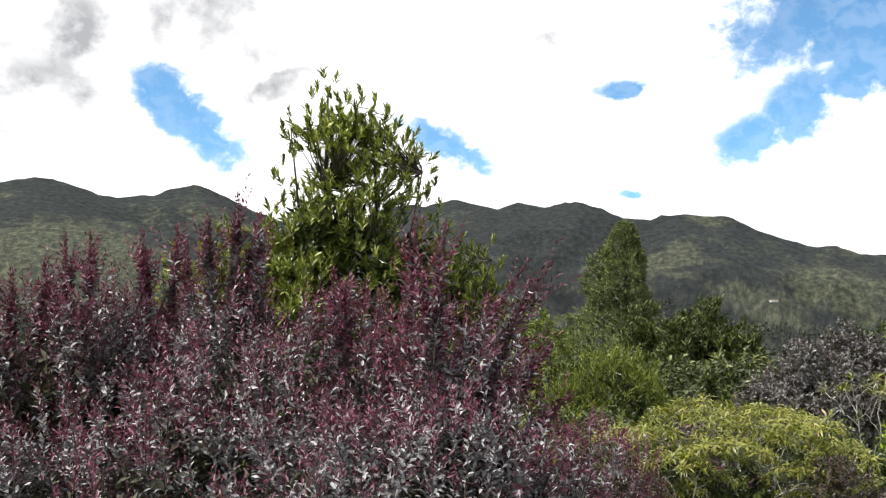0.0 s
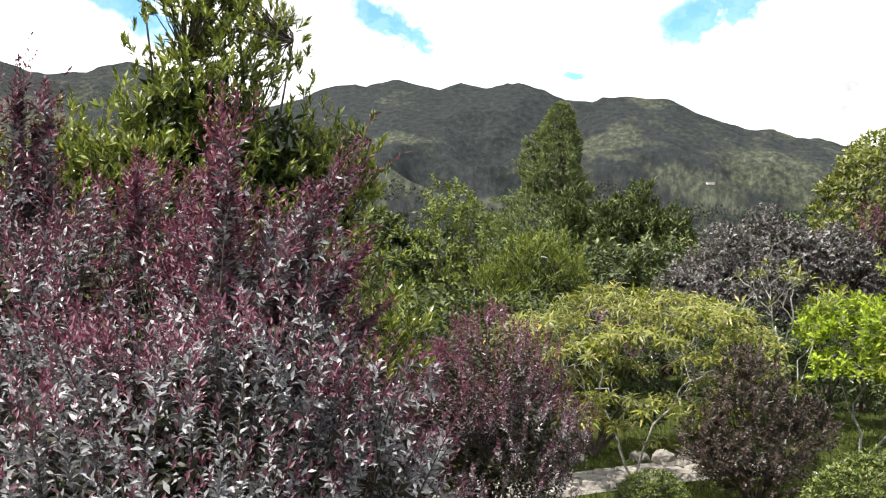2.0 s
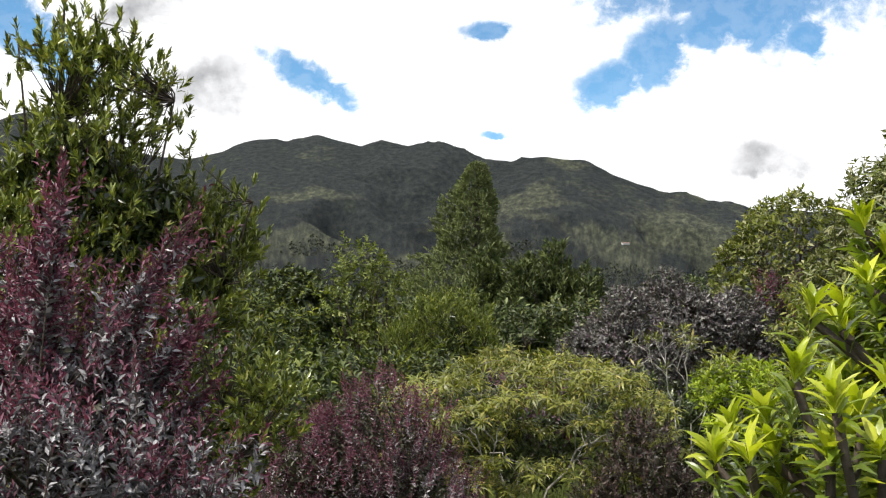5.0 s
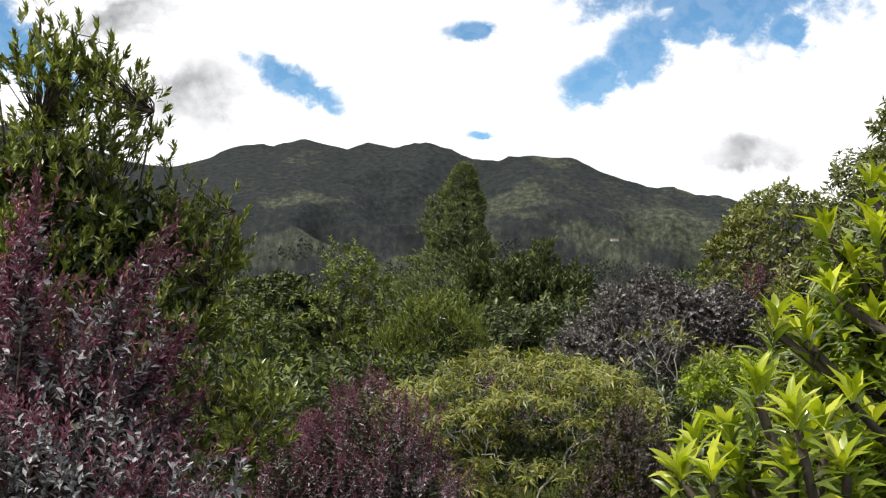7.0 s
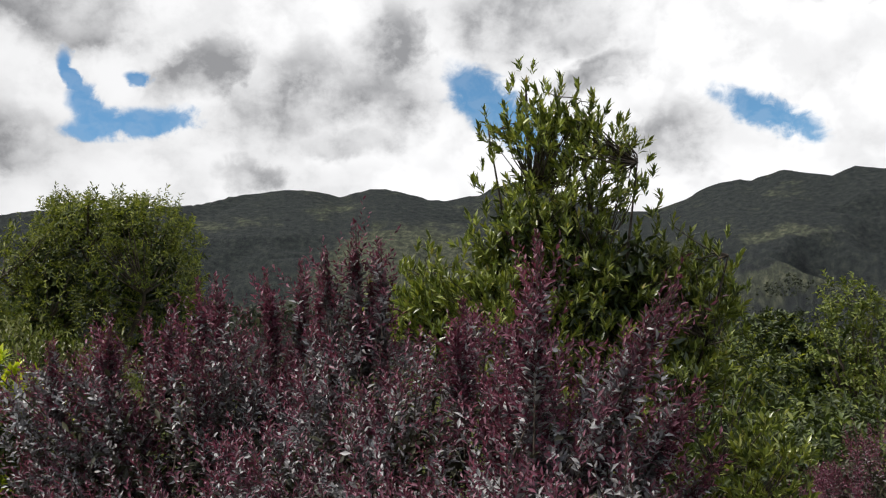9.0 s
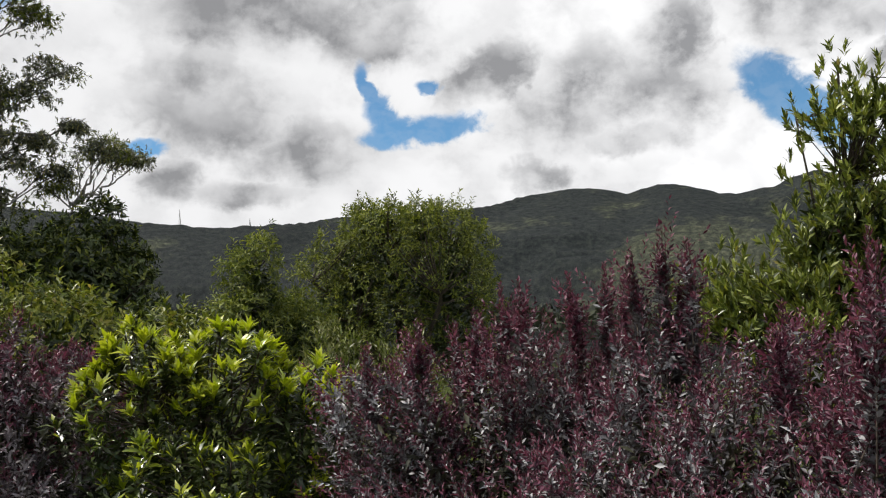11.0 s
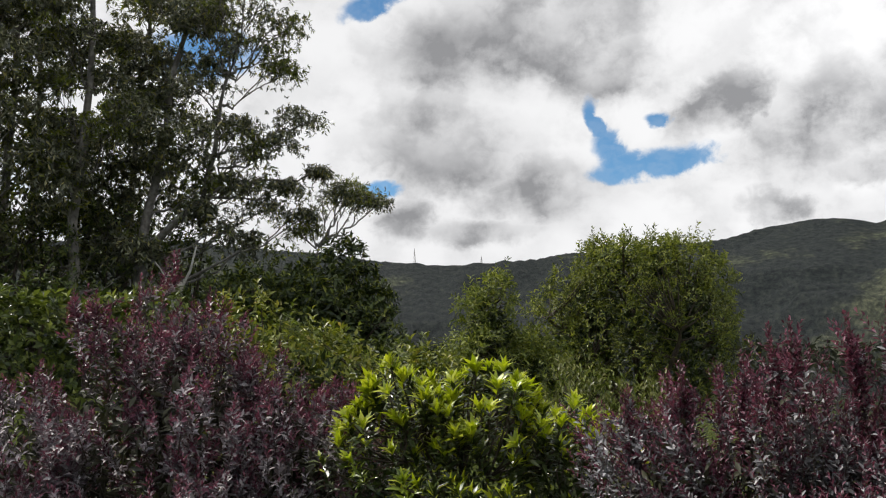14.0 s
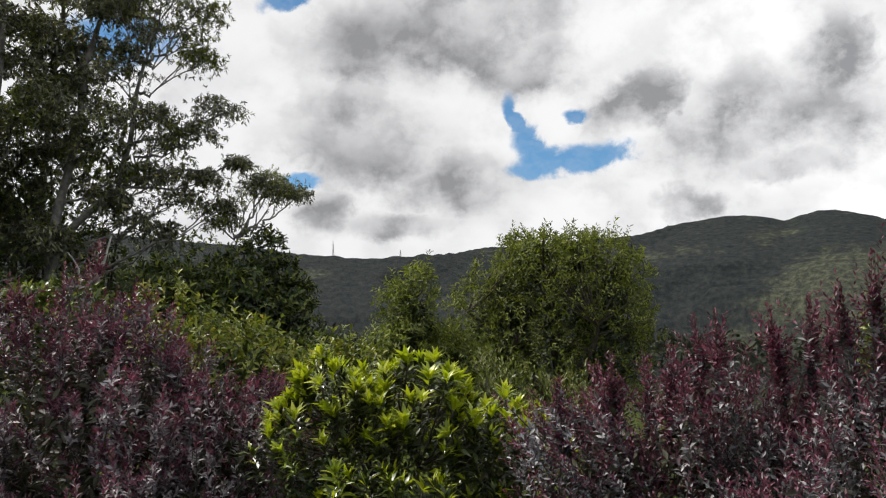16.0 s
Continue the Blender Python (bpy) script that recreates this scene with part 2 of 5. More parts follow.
M_ROUND = leaf_material("acacia_leaf", [(0.0, (0.060, 0.078, 0.013)), (0.5, (0.15, 0.18, 0.028)), (1.0, (0.31, 0.325, 0.06))], 0.55, 0.35)
M_TWIG = bark_material("brown_bark", (0.05, 0.035, 0.025), (0.11, 0.085, 0.065), 30)
M_PALE = bark_material("pale_bark", (0.22, 0.20, 0.17), (0.40, 0.38, 0.34), 25)
M_WHITEBARK = bark_material("white_bark", (0.34, 0.32, 0.28), (0.56, 0.54, 0.50), 25)
M_GUMBARK = bark_material("gum_bark", (0.14, 0.125, 0.11), (0.30, 0.28, 0.25), 3)
M_FARWOOD = leaf_material("far_wood_leaf", [(0.0, (0.020, 0.025, 0.020)), (0.6, (0.040, 0.048, 0.034)), (1.0, (0.075, 0.083, 0.050))], 0.95, 0.15)
# dark tone paints the shade between plumes; greenish as old inner leaves are
M_INNER = leaf_material("shade_toned_leaf", [(0.0, (0.022, 0.022, 0.014)), (1.0, (0.075, 0.075, 0.04))], 0.6, 0.05)

# ---- building helpers ----


def mesh_of(name, verts, faces, mats, index=None, smooth=False):
    """A mesh from arrays of corners and of triangles or quads."""
    verts, faces = np.asarray(verts, np.float32), np.asarray(faces, np.int32)
    me = bpy.data.meshes.new(name)
    n, k = faces.shape
    me.vertices.add(len(verts))
    me.vertices.foreach_set("co", verts.ravel())
    me.loops.add(n * k)
    me.loops.foreach_set("vertex_index", faces.ravel())
    me.polygons.add(n)
    me.polygons.foreach_set("loop_start", np.arange(0, n * k, k, dtype=np.int32))
    for m in mats if isinstance(mats, (list, tuple)) else [mats]:
        me.materials.append(m)
    if index is not None:
        me.polygons.foreach_set("material_index", np.asarray(index, np.int32))
    if smooth:
        me.polygons.foreach_set("use_smooth", np.ones(n, bool))
    me.update(calc_edges=True)
    return me


def part(name, me, parent, label=""):
    ob = new(name, me)
    ob.parent = parent
    return tagged(ob, label)


def thing(name, at, label, category, group=""):
    ob = new(name)
    ob.location = at
    ob.empty_display_size = 0.2
    return tagged(ob, label, category, group)


def unit(v):
    return v / np.maximum(np.linalg.norm(v, axis=-1, keepdims=True), 1e-9)


def leaves(name, P, D, U, L, W, mats, index=None, bend=0.15, fold=0.25, simple=False):
    """Leaves at P along D, their upper side to U, of length L and width W, folded at the midrib and bent at the tip."""
    n = len(P)
    L, W = np.broadcast_to(L, n)[:, None], np.broadcast_to(W, n)[:, None]
    D = unit(D)
    S = unit(np.cross(D, U))
    N = np.cross(S, D)
    left = P + D * 0.48 * L + S * 0.5 * W + N * fold * W
    right = P + D * 0.48 * L - S * 0.5 * W + N * fold * W
    tip = P + D * L - N * bend * L
    if simple:
        V = np.stack([P, left, tip, right], 1).reshape(-1, 3)
        F = np.array([[0, 1, 2], [0, 2, 3]])
        k = 4
    else:
        mid = P + D * 0.55 * L + N * bend * 0.15 * L
        V = np.stack([P, left, mid, right, tip], 1).reshape(-1, 3)
        F = np.array([[0, 1, 2], [0, 2, 3], [1, 4, 2], [2, 4, 3]])
        k = 5
    faces = (np.arange(n)[:, None, None] * k + F[None]).reshape(-1, 3)
    return mesh_of(name, V, faces, mats, None if index is None else np.repeat(index, len(F)))


def tubes(name, lines, mat, sides=5):
    """Tapered stems: each line is (points, radius at the foot, radius at the end)."""
    V, F, base, most = [], [], 0, sides
    for pts, r0, r1 in lines:
        sides = 3 if r0 < 0.014 else min(most, 5) if r0 < 0.05 else most
        ang = np.linspace(0, 2 * np.pi, sides, endpoint=False)
        pts = np.asarray(pts, float)
        k = len(pts)
        t = unit(np.gradient(pts, axis=0))
        ref = np.where(np.abs(t[:, 2:3]) > 0.9, [[1.0, 0, 0]], [[0, 0, 1.0]])
        a = unit(np.cross(t, ref))
        b = np.cross(t, a)
        r = np.linspace(r0, r1, k)[:, None, None]
        ring = pts[:, None] + r * (np.cos(ang)[None, :, None] * a[:, None] + np.sin(ang)[None, :, None] * b[:, None])
        V.append(ring.reshape(-1, 3))
        i, j = np.meshgrid(np.arange(k - 1), np.arange(sides), indexing="ij")
        n = (j + 1) % sides
        F.append(base + np.stack([i * sides + j, i * sides + n, (i + 1) * sides + n, (i + 1) * sides + j], -1).reshape(-1, 4))
        base += k * sides
    return mesh_of(name, np.concatenate(V), np.concatenate(F), mat, smooth=True)


def bow(a, b, sag, k=6, rng=None, jitter=0.0):
    """A bent line from a to b."""
    t = np.linspace(0, 1, k)[:, None]
    p = (1 - t) * np.asarray(a, float) + t * np.asarray(b, float)
    p[:, 2] += sag * (t * (1 - t) * 4)[:, 0]
    if rng is not None and jitter:
        p[1:-1] += rng.normal(0, jitter, (k - 2, 3))
    return p


def sphere_points(rng, n):
    return unit(rng.normal(size=(n, 3)))


def crown(lobes, n, rng, low=-0.4, rough=0.12, shell=0.15):
    """Points on the outside of a mass of ellipsoids (centre, half sizes), and the outward way at each."""
    C = np.array([c for c, _ in lobes], float)
    R = np.array([r for _, r in lobes], float)
    area = (R[:, 0] * R[:, 1] + R[:, 1] * R[:, 2] + R[:, 0] * R[:, 2])
    P, N = [], []
    got = 0
    while got < n:
        k = rng.choice(len(lobes), 2 * n, p=area / area.sum())
        d = sphere_points(rng, 2 * n)
        d = d[d[:, 2] > low] if low > -1 else d
        k = k[: len(d)]
        bumps = 1 + rough * np.array([noise.noise(Vector(v * 2.3 + c)) for v, c in zip(d, C[k])])
        p = C[k] + R[k] * d * bumps[:, None] * (1 - shell * rng.random(len(d)) ** (1.5 if shell < 0.5 else 0.8))[:, None]
        q = (p[:, None] - C[None]) / R[None]
        inside = ((q * q).sum(-1) < (0.62 if shell < 0.5 else 0.05)).any(1)
        p, nn = p[~inside], unit(d / R[k])[~inside]
        P.append(p), N.append(nn)
        got += len(p)
    return np.concatenate(P)[:n], np.concatenate(N)[:n]


def shoots(P, D, length, count, angle, rng, start=0.1, spread=0.15):
    """Leaves set round upright shoots: base points, ways, upper sides and how far up the shoot each one sits."""
    n = len(P)
    D = unit(D)
    f = start + (1 - start) * (np.arange(count) + 0.5) / count
    ref = np.where(np.abs(D[:, 2:3]) > 0.9, [[1.0, 0, 0]], [[0, 0, 1.0]])
    A = unit(np.cross(D, ref))
    B = np.cross(D, A)
    turn = rng.random(n)[:, None] * 6.28 + np.arange(count)[None] * 2.4
    turn = turn + rng.normal(0, 0.25, turn.shape)
    rad = np.cos(turn)[..., None] * A[:, None] + np.sin(turn)[..., None] * B[:, None]
    ang = np.radians(angle) * (1.15 - 0.55 * f)[None, :, None] * (1 + rng.normal(0, 0.15, (n, count, 1)))
    W = np.cos(ang) * D[:, None] + np.sin(ang) * rad
    W = W + rng.normal(0, spread, W.shape)
    base = P[:, None] + D[:, None] * (f[None, :, None] * np.broadcast_to(length, n)[:, None, None])
    U = D[:, None] - rad * 0.2 + rng.normal(0, 0.2, W.shape)
    fr = np.broadcast_to(f, (n, count))
    return base.reshape(-1, 3), W.reshape(-1, 3), U.reshape(-1, 3), fr.ravel()


def stems(foot, tips, rng, r0=0.03, r1=0.004, forks=8, spread=0.3, k=7, lines=()):
    """Limbs that rise from the foot, and twigs that branch off them to the tips."""
    tips, foot = np.asarray(tips, float), np.asarray(foot, float)
    made = list(lines)
    for t in tips[rng.choice(len(tips), min(forks, len(tips)), replace=False)]:
        start = foot + rng.normal(0, 1, 3) * [spread, spread, 0]
        made.append((bow(start, start + (t - start) * 0.85, 0.10 * np.linalg.norm(t - start), k, rng, 0.03 * np.linalg.norm(t - start) / k * 2), r0, r0 * 0.25))
    joints = np.concatenate([p[1:] for p, _, _ in made])
    twigs = []
    for t in tips:
        gap = np.linalg.norm(joints - t, axis=1)
        cost = gap + 1.5 * np.maximum(0, joints[:, 2] - t[2] + 0.35 * gap)
        a = joints[np.argmin(cost)]
        twigs.append((bow(a, t, -0.05 * np.linalg.norm(t - a), 4, rng, 0.01), max(r1, min(r0 * 0.25, 0.02 * np.linalg.norm(t - a))), r1))
    return made + twigs


def forked(a, tips, rng, tip_r=0.003, wander=0.06, lines=None, first=0.5, share=0.42):
    """Limbs that fork and fork again on their way from a to the tips, thinning as they go."""
    lines = [] if lines is None else lines
    a, tips = np.asarray(a, float), np.asarray(tips, float)
    n = len(tips)
    if n == 1:
        gap = np.linalg.norm(tips[0] - a)
        lines.append((bow(a, tips[0], 0.06 * gap, 3, rng, wander * 0.4 * gap), tip_r * 1.3, tip_r))
        return lines
    c = tips - tips.mean(0)
    way = np.linalg.svd(c, full_matrices=False)[2][0] + rng.normal(0, 0.15, 3)
    order = np.argsort(c @ way)
    cut = int(np.clip(round(n * rng.uniform(0.38, 0.62)), 1, n - 1))
    for half in (order[:cut], order[cut:]):
        goal = tips[half].mean(0)
        m = a + (goal - a) * first * rng.uniform(0.8, 1.2)
        gap = np.linalg.norm(m - a)
        m = m + rng.normal(0, wander, 3) * gap
        r = tip_r * (len(half) + 1) ** share
        lines.append((bow(a, m, 0.05 * gap, 4, rng, wander * 0.5 * gap), r * 1.15, r))
        forked(m, tips[half], rng, tip_r, wander, lines, first, share)
    return lines


def lumpy(lobes, rng, k=9, size=(0.26, 0.5)):
    """The same mass with smaller uneven heads of foliage all over it."""
    out = [(c, np.array(r, float) * 0.86) for c, r in lobes]
    for c, r in lobes:
        for d in sphere_points(rng, k):
            d = unit(d + [0, 0, 0.35])
            s = rng.uniform(*size)
            out.append((np.array(c) + np.array(r) * d * 0.97, np.array(r, float) * s))
    return out


# ---- the ground, out to the hills ----


def ease(a, b, v):
    t = np.clip((np.asarray(v, float) - a) / (b - a), 0, 1)
    return t * t * (3 - 2 * t)


def garden(x, y):
    """Height of the garden: a terrace round the walk, a lawn below it, a bank that rises to the left."""
    x, y = np.asarray(x, float), np.asarray(y, float)
    rise = 0.13 * np.log1p(np.exp(np.clip(-x - 2.0, -30, 60)))
    return np.minimum(rise, 6.0) + 1.05 * (1 - ease(2.0, 8.0, y)) * (1 - 0.5 * ease(1.5, 5, x))


# Skyline of the hills: bearing to the left of +y, height over the horizon (degrees)
SKYLINE = [
    (-60, 4.0), (-40, 3.6), (-30, 3.9), (-23.7, 4.3), (-22.5, 4.72), (-21.5, 4.75), (-20.25, 5.27), (-19.2, 5.24), (-17.55, 5.78), (-16.15, 6.33),
    (-15.0, 7.0), (-13.6, 7.15), (-12.6, 7.3), (-11.3, 7.23), (-10.7, 7.0), (-9.9, 7.08), (-9.2, 7.17), (-7.93, 7.72), (-6.65, 8.12), (-5.7, 8.0), (-4.8, 7.86),
    (-3.4, 8.14), (-2.25, 7.76), (-1.0, 8.06), (0.1, 8.36), (0.8, 8.18), (1.8, 7.95), (2.4, 8.08), (4.05, 7.87), (5.2, 7.29), (7.3, 6.75), (9.3, 6.95), (11.4, 7.68), (12.8, 8.39),
    (14.4, 9.02), (15.8, 8.72), (16.5, 8.37), (18.65, 8.17), (19.5, 8.28), (20.7, 8.71), (21.5, 8.9), (22.55, 9.06), (24.5, 8.66), (25.4, 8.98), (26.2, 9.1), (27.5, 9.14), (28.8, 9.07), (30, 8.96),
    (32.2, 8.5), (36.5, 8.4), (41, 8.3), (42.1, 8.12), (45.2, 8.0), (47.8, 7.95), (49.1, 8.17), (51.3, 8.32), (53.4, 8.72), (62, 9.6), (75, 9.5), (100, 6.0),
]


def fbm(x, y, scale, octaves=4, seed=0.0):
    flat = np.stack([np.ravel(x) * scale, np.ravel(y) * scale], 1)
    out = np.array([noise.fractal(Vector((a, b, seed)), 0.9, 2.1, octaves) for a, b in flat])
    return out.reshape(np.shape(x))


def terrain(yaw, r):
    """Heights of the land for bearings (radians) and distances, as arrays of one shape."""
    x, y = -np.sin(yaw) * r, np.cos(yaw) * r
    sky_el = np.interp(np.degrees(yaw), [a for a, _ in SKYLINE], [e for _, e in SKYLINE], left=4.0, right=5.0)
    ridge = 2000 + 350 * np.sin(yaw * 5.0) + 160 * np.sin(yaw * 13.0 + 1.0)
    u = np.clip((r - 260) / (ridge - 260), 0, None)
    rise = np.where(u < 1, 0.30 * u + 0.70 * u ** 1.7, 1 - 0.6 * (u - 1))
    crest = ridge * np.tan(np.radians(sky_el)) + 2.65
    h = rise * crest
    mid = np.clip(u * (1 - u) * 4, 0, 1)
    # spurs that run down from the ridge, with gullies between them
    wind = yaw + 0.05 * fbm(x, y, 1 / 600, 3, 21.0)
    spur = fbm(wind * 1900, r * 0.38, 1 / 300, 3, 3.0)
    gully = 1 - np.abs(fbm(wind * 1900, r * 0.45, 1 / 210, 2, 8.0))
    h = h + mid * (90 * spur + 45 * (gully - 0.75)) * np.clip(u * 1.6, 0.2, 1)
    h = np.minimum(h, 2.65 + r * np.tan(np.radians(sky_el)) * np.where(u < 1, np.minimum(0.30 + 0.70 * u, 1), 1) + 0.0)
    tree = fbm(x, y, 1 / 22, 3, 5.0)
    h = h + 2.0 * tree * np.clip((r - 200) / 500, 0, 1)
    near = ease(90, 300, r)
    g = garden(np.clip(x, -60, 60), np.clip(y, -30, 60))
    return x, y, g * (1 - near) + np.maximum(h, -6) * near


def build_ground():
    yaw = np.radians(np.concatenate([np.arange(-42, 72, 0.29), np.arange(72, 318, 3.0)]))
    r = np.concatenate([[0.0], np.geomspace(0.4, 60, 60), np.linspace(66, 240, 14), np.linspace(260, 2600, 110), [2900, 3400, 4000, 4600]])
    Y, R = np.meshgrid(yaw, r, indexing="ij")
    x, y, z = terrain((Y + np.pi) % (2 * np.pi) - np.pi, R)
    a, b = Y.shape
    V = np.stack([x, y, z], -1).reshape(-1, 3)
    i, j = np.meshgrid(np.arange(a), np.arange(b - 1), indexing="ij")
    n = (i + 1) % a
    F = np.stack([i * b + j, i * b + j + 1, n * b + j + 1, n * b + j], -1).reshape(-1, 4)
    me = mesh_of("ground", V, F, M_LAND, smooth=True)
    return tagged(new("ground", me), "grassy garden ground that runs on to green wooded hills", "ground", kind="structure")


# Clearings and plantations on the slopes, with sunlit and cloud-shaded patches painted as lighter and darker growth:
# bearing, distance, half width across, half depth, how open
LIT_CLEARINGS = [(0.1, 600, 32, 150, 0.7), (1.3, 1080, 40, 100, 0.55), (-11.2, 900, 45, 160, 0.5), (-16.9, 640, 28, 120, 0.4), (-20.6, 1067, 50, 130, 0.4), (21.8, 1080, 85, 420, 0.75), (50.6, 1360, 45, 173, 0.55), (36.0, 1600, 60, 120, 0.4), (-5.5, 560, 26, 110, 0.45)]
SHADED_WOODS = [(-14.4, 793, 27, 58, -0.55), (29.0, 1150, 110, 380, -0.55), (5.0, 800, 90, 300, -0.55), (47.0, 1400, 140, 260, -0.55), (43.0, 1000, 90, 200, -0.55), (-6.0, 1500, 110, 260, -0.55)]


def land_material():
    m = Nodes("land")
    place = m.add("ShaderNodeTexCoord").outputs["Object"]
    # patches of growth, by how far round and how high up they lie
    axes = m.add("ShaderNodeSeparateXYZ")
    m.link(place, axes.inputs[0])
    turn = m.add("ShaderNodeMath")
    turn.operation = "ARCTAN2"
    m.link(axes.outputs[0], turn.inputs[0])
    m.link(axes.outputs[1], turn.inputs[1])
    round_ = m.add("ShaderNodeMath")
    round_.operation = "MULTIPLY"
    round_.inputs[1].default_value = 1300.0
    m.link(turn.outputs[0], round_.inputs[0])
    slope = m.add("ShaderNodeCombineXYZ")
    m.link(round_.outputs[0], slope.inputs[0])
    m.link(axes.outputs[2], slope.inputs[1])
    slope = slope.outputs[0]
    big = m.noise(0.0075, 5.0, 0.6, vec=slope)
    mid = m.noise(0.030, 6.0, 0.65, vec=slope)
    fine = m.noise(0.13, 7.0, 0.72, vec=slope)
    # the forest's slight blue tint stands in for distance haze
    forest = m.ramp(fine, [(0.36, (0.008, 0.010, 0.012)), (0.5, (0.018, 0.0225, 0.0225)), (0.66, (0.038, 0.044, 0.037))])
    scrub = m.ramp(fine, [(0.36, (0.016, 0.020, 0.016)), (0.5, (0.046, 0.052, 0.035)), (0.66, (0.124, 0.129, 0.082))])
    f = m.add("ShaderNodeMath")
    f.operation = "ADD"
    m.link(big, f.inputs[0])
    g = m.add("ShaderNodeMath")
    g.operation = "MULTIPLY"
    g.inputs[1].default_value = 0.55
    m.link(mid, g.inputs[0])
    m.link(g.outputs[0], f.inputs[1])
    split = m.add("ShaderNodeSeparateXYZ")
    m.link(place, split.inputs[0])
    low = m.add("ShaderNodeMath")
    low.operation = "ADD"
    m.link(f.outputs[0], low.inputs[0])
    m.link(m.span(split.outputs[2], 60, 230, 0.0, -0.04), low.inputs[1])
    total = low.outputs[0]
    # sun and cloud shade on the hills, painted in as scrub and forest
    for rows in (LIT_CLEARINGS, SHADED_WOODS):
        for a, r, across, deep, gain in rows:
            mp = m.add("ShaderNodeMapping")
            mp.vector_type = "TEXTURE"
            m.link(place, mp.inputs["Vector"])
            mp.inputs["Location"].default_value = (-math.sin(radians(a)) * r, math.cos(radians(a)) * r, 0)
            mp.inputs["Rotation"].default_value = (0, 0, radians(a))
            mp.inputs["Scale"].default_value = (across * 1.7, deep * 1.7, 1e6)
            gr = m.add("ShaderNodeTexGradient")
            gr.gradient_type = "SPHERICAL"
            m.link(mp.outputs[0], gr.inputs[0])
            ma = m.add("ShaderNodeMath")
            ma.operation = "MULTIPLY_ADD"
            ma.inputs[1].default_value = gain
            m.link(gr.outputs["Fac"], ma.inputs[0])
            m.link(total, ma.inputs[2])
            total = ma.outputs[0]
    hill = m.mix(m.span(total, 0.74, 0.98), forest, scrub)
    turf_n = m.noise(9.0, 6.0, 0.7, vec=place)
    turf = m.ramp(turf_n, [(0.3, (0.06, 0.085, 0.018)), (0.55, (0.14, 0.175, 0.035)), (0.75, (0.20, 0.22, 0.06))])
    length = m.add("ShaderNodeVectorMath")
    length.operation = "LENGTH"
    m.link(place, length.inputs[0])
    col = m.mix(m.span(length.outputs["Value"], 26, 60), turf, hill)
    m.link(col, m.bsdf.inputs["Base Color"])
    m.bsdf.inputs["Roughness"].default_value = 0.95
    m.bsdf.inputs["Specular IOR Level"].default_value = 0.1
    m.bump(fine, 0.9, 6.0)
    return m.mat


M_LAND = land_material()
build_ground()


def far_woods():
    """Trees on the lower slopes, each a loose heap of leafy boughs."""
    rng = np.random.default_rng(5)
    n = 5200
    yaw = np.radians(rng.uniform(-34, 62, n))
    r = 62 + 420 * rng.random(n) ** 1.1
    x, y, z = terrain(yaw, r)
    keep = fbm(x, y, 1 / 120, 3, 12.0) + 0.5 * rng.random(n) > 0.12
    x, y, z, r = x[keep], y[keep], z[keep], r[keep]
    n, k = len(x), 20
    size = rng.uniform(1.1, 2.3, n) * (0.5 + np.clip(r / 500, 0, 1.1))
    c = np.stack([x, y, z + size * 0.55], 1)[:, None]
    d = sphere_points(rng, n * k).reshape(n, k, 3)
    P = c + d * size[:, None, None] * [0.75, 0.75, 0.85]
    D = np.cross(d, sphere_points(rng, n * k).reshape(n, k, 3)) + 0.3 * d
    L = (size[:, None] * rng.uniform(0.35, 0.65, (n, k))).ravel()
    me = leaves("far_woods", P.reshape(-1, 3), D.reshape(-1, 3), d.reshape(-1, 3), L, L * 0.6, [M_FARWOOD], None, 0.1, 0.15, True)
    tagged(new("far_woods", me), "dark trees and scrub scattered over the lower slopes", "woods", kind="stuff")


far_woods()

# ---- plants ----


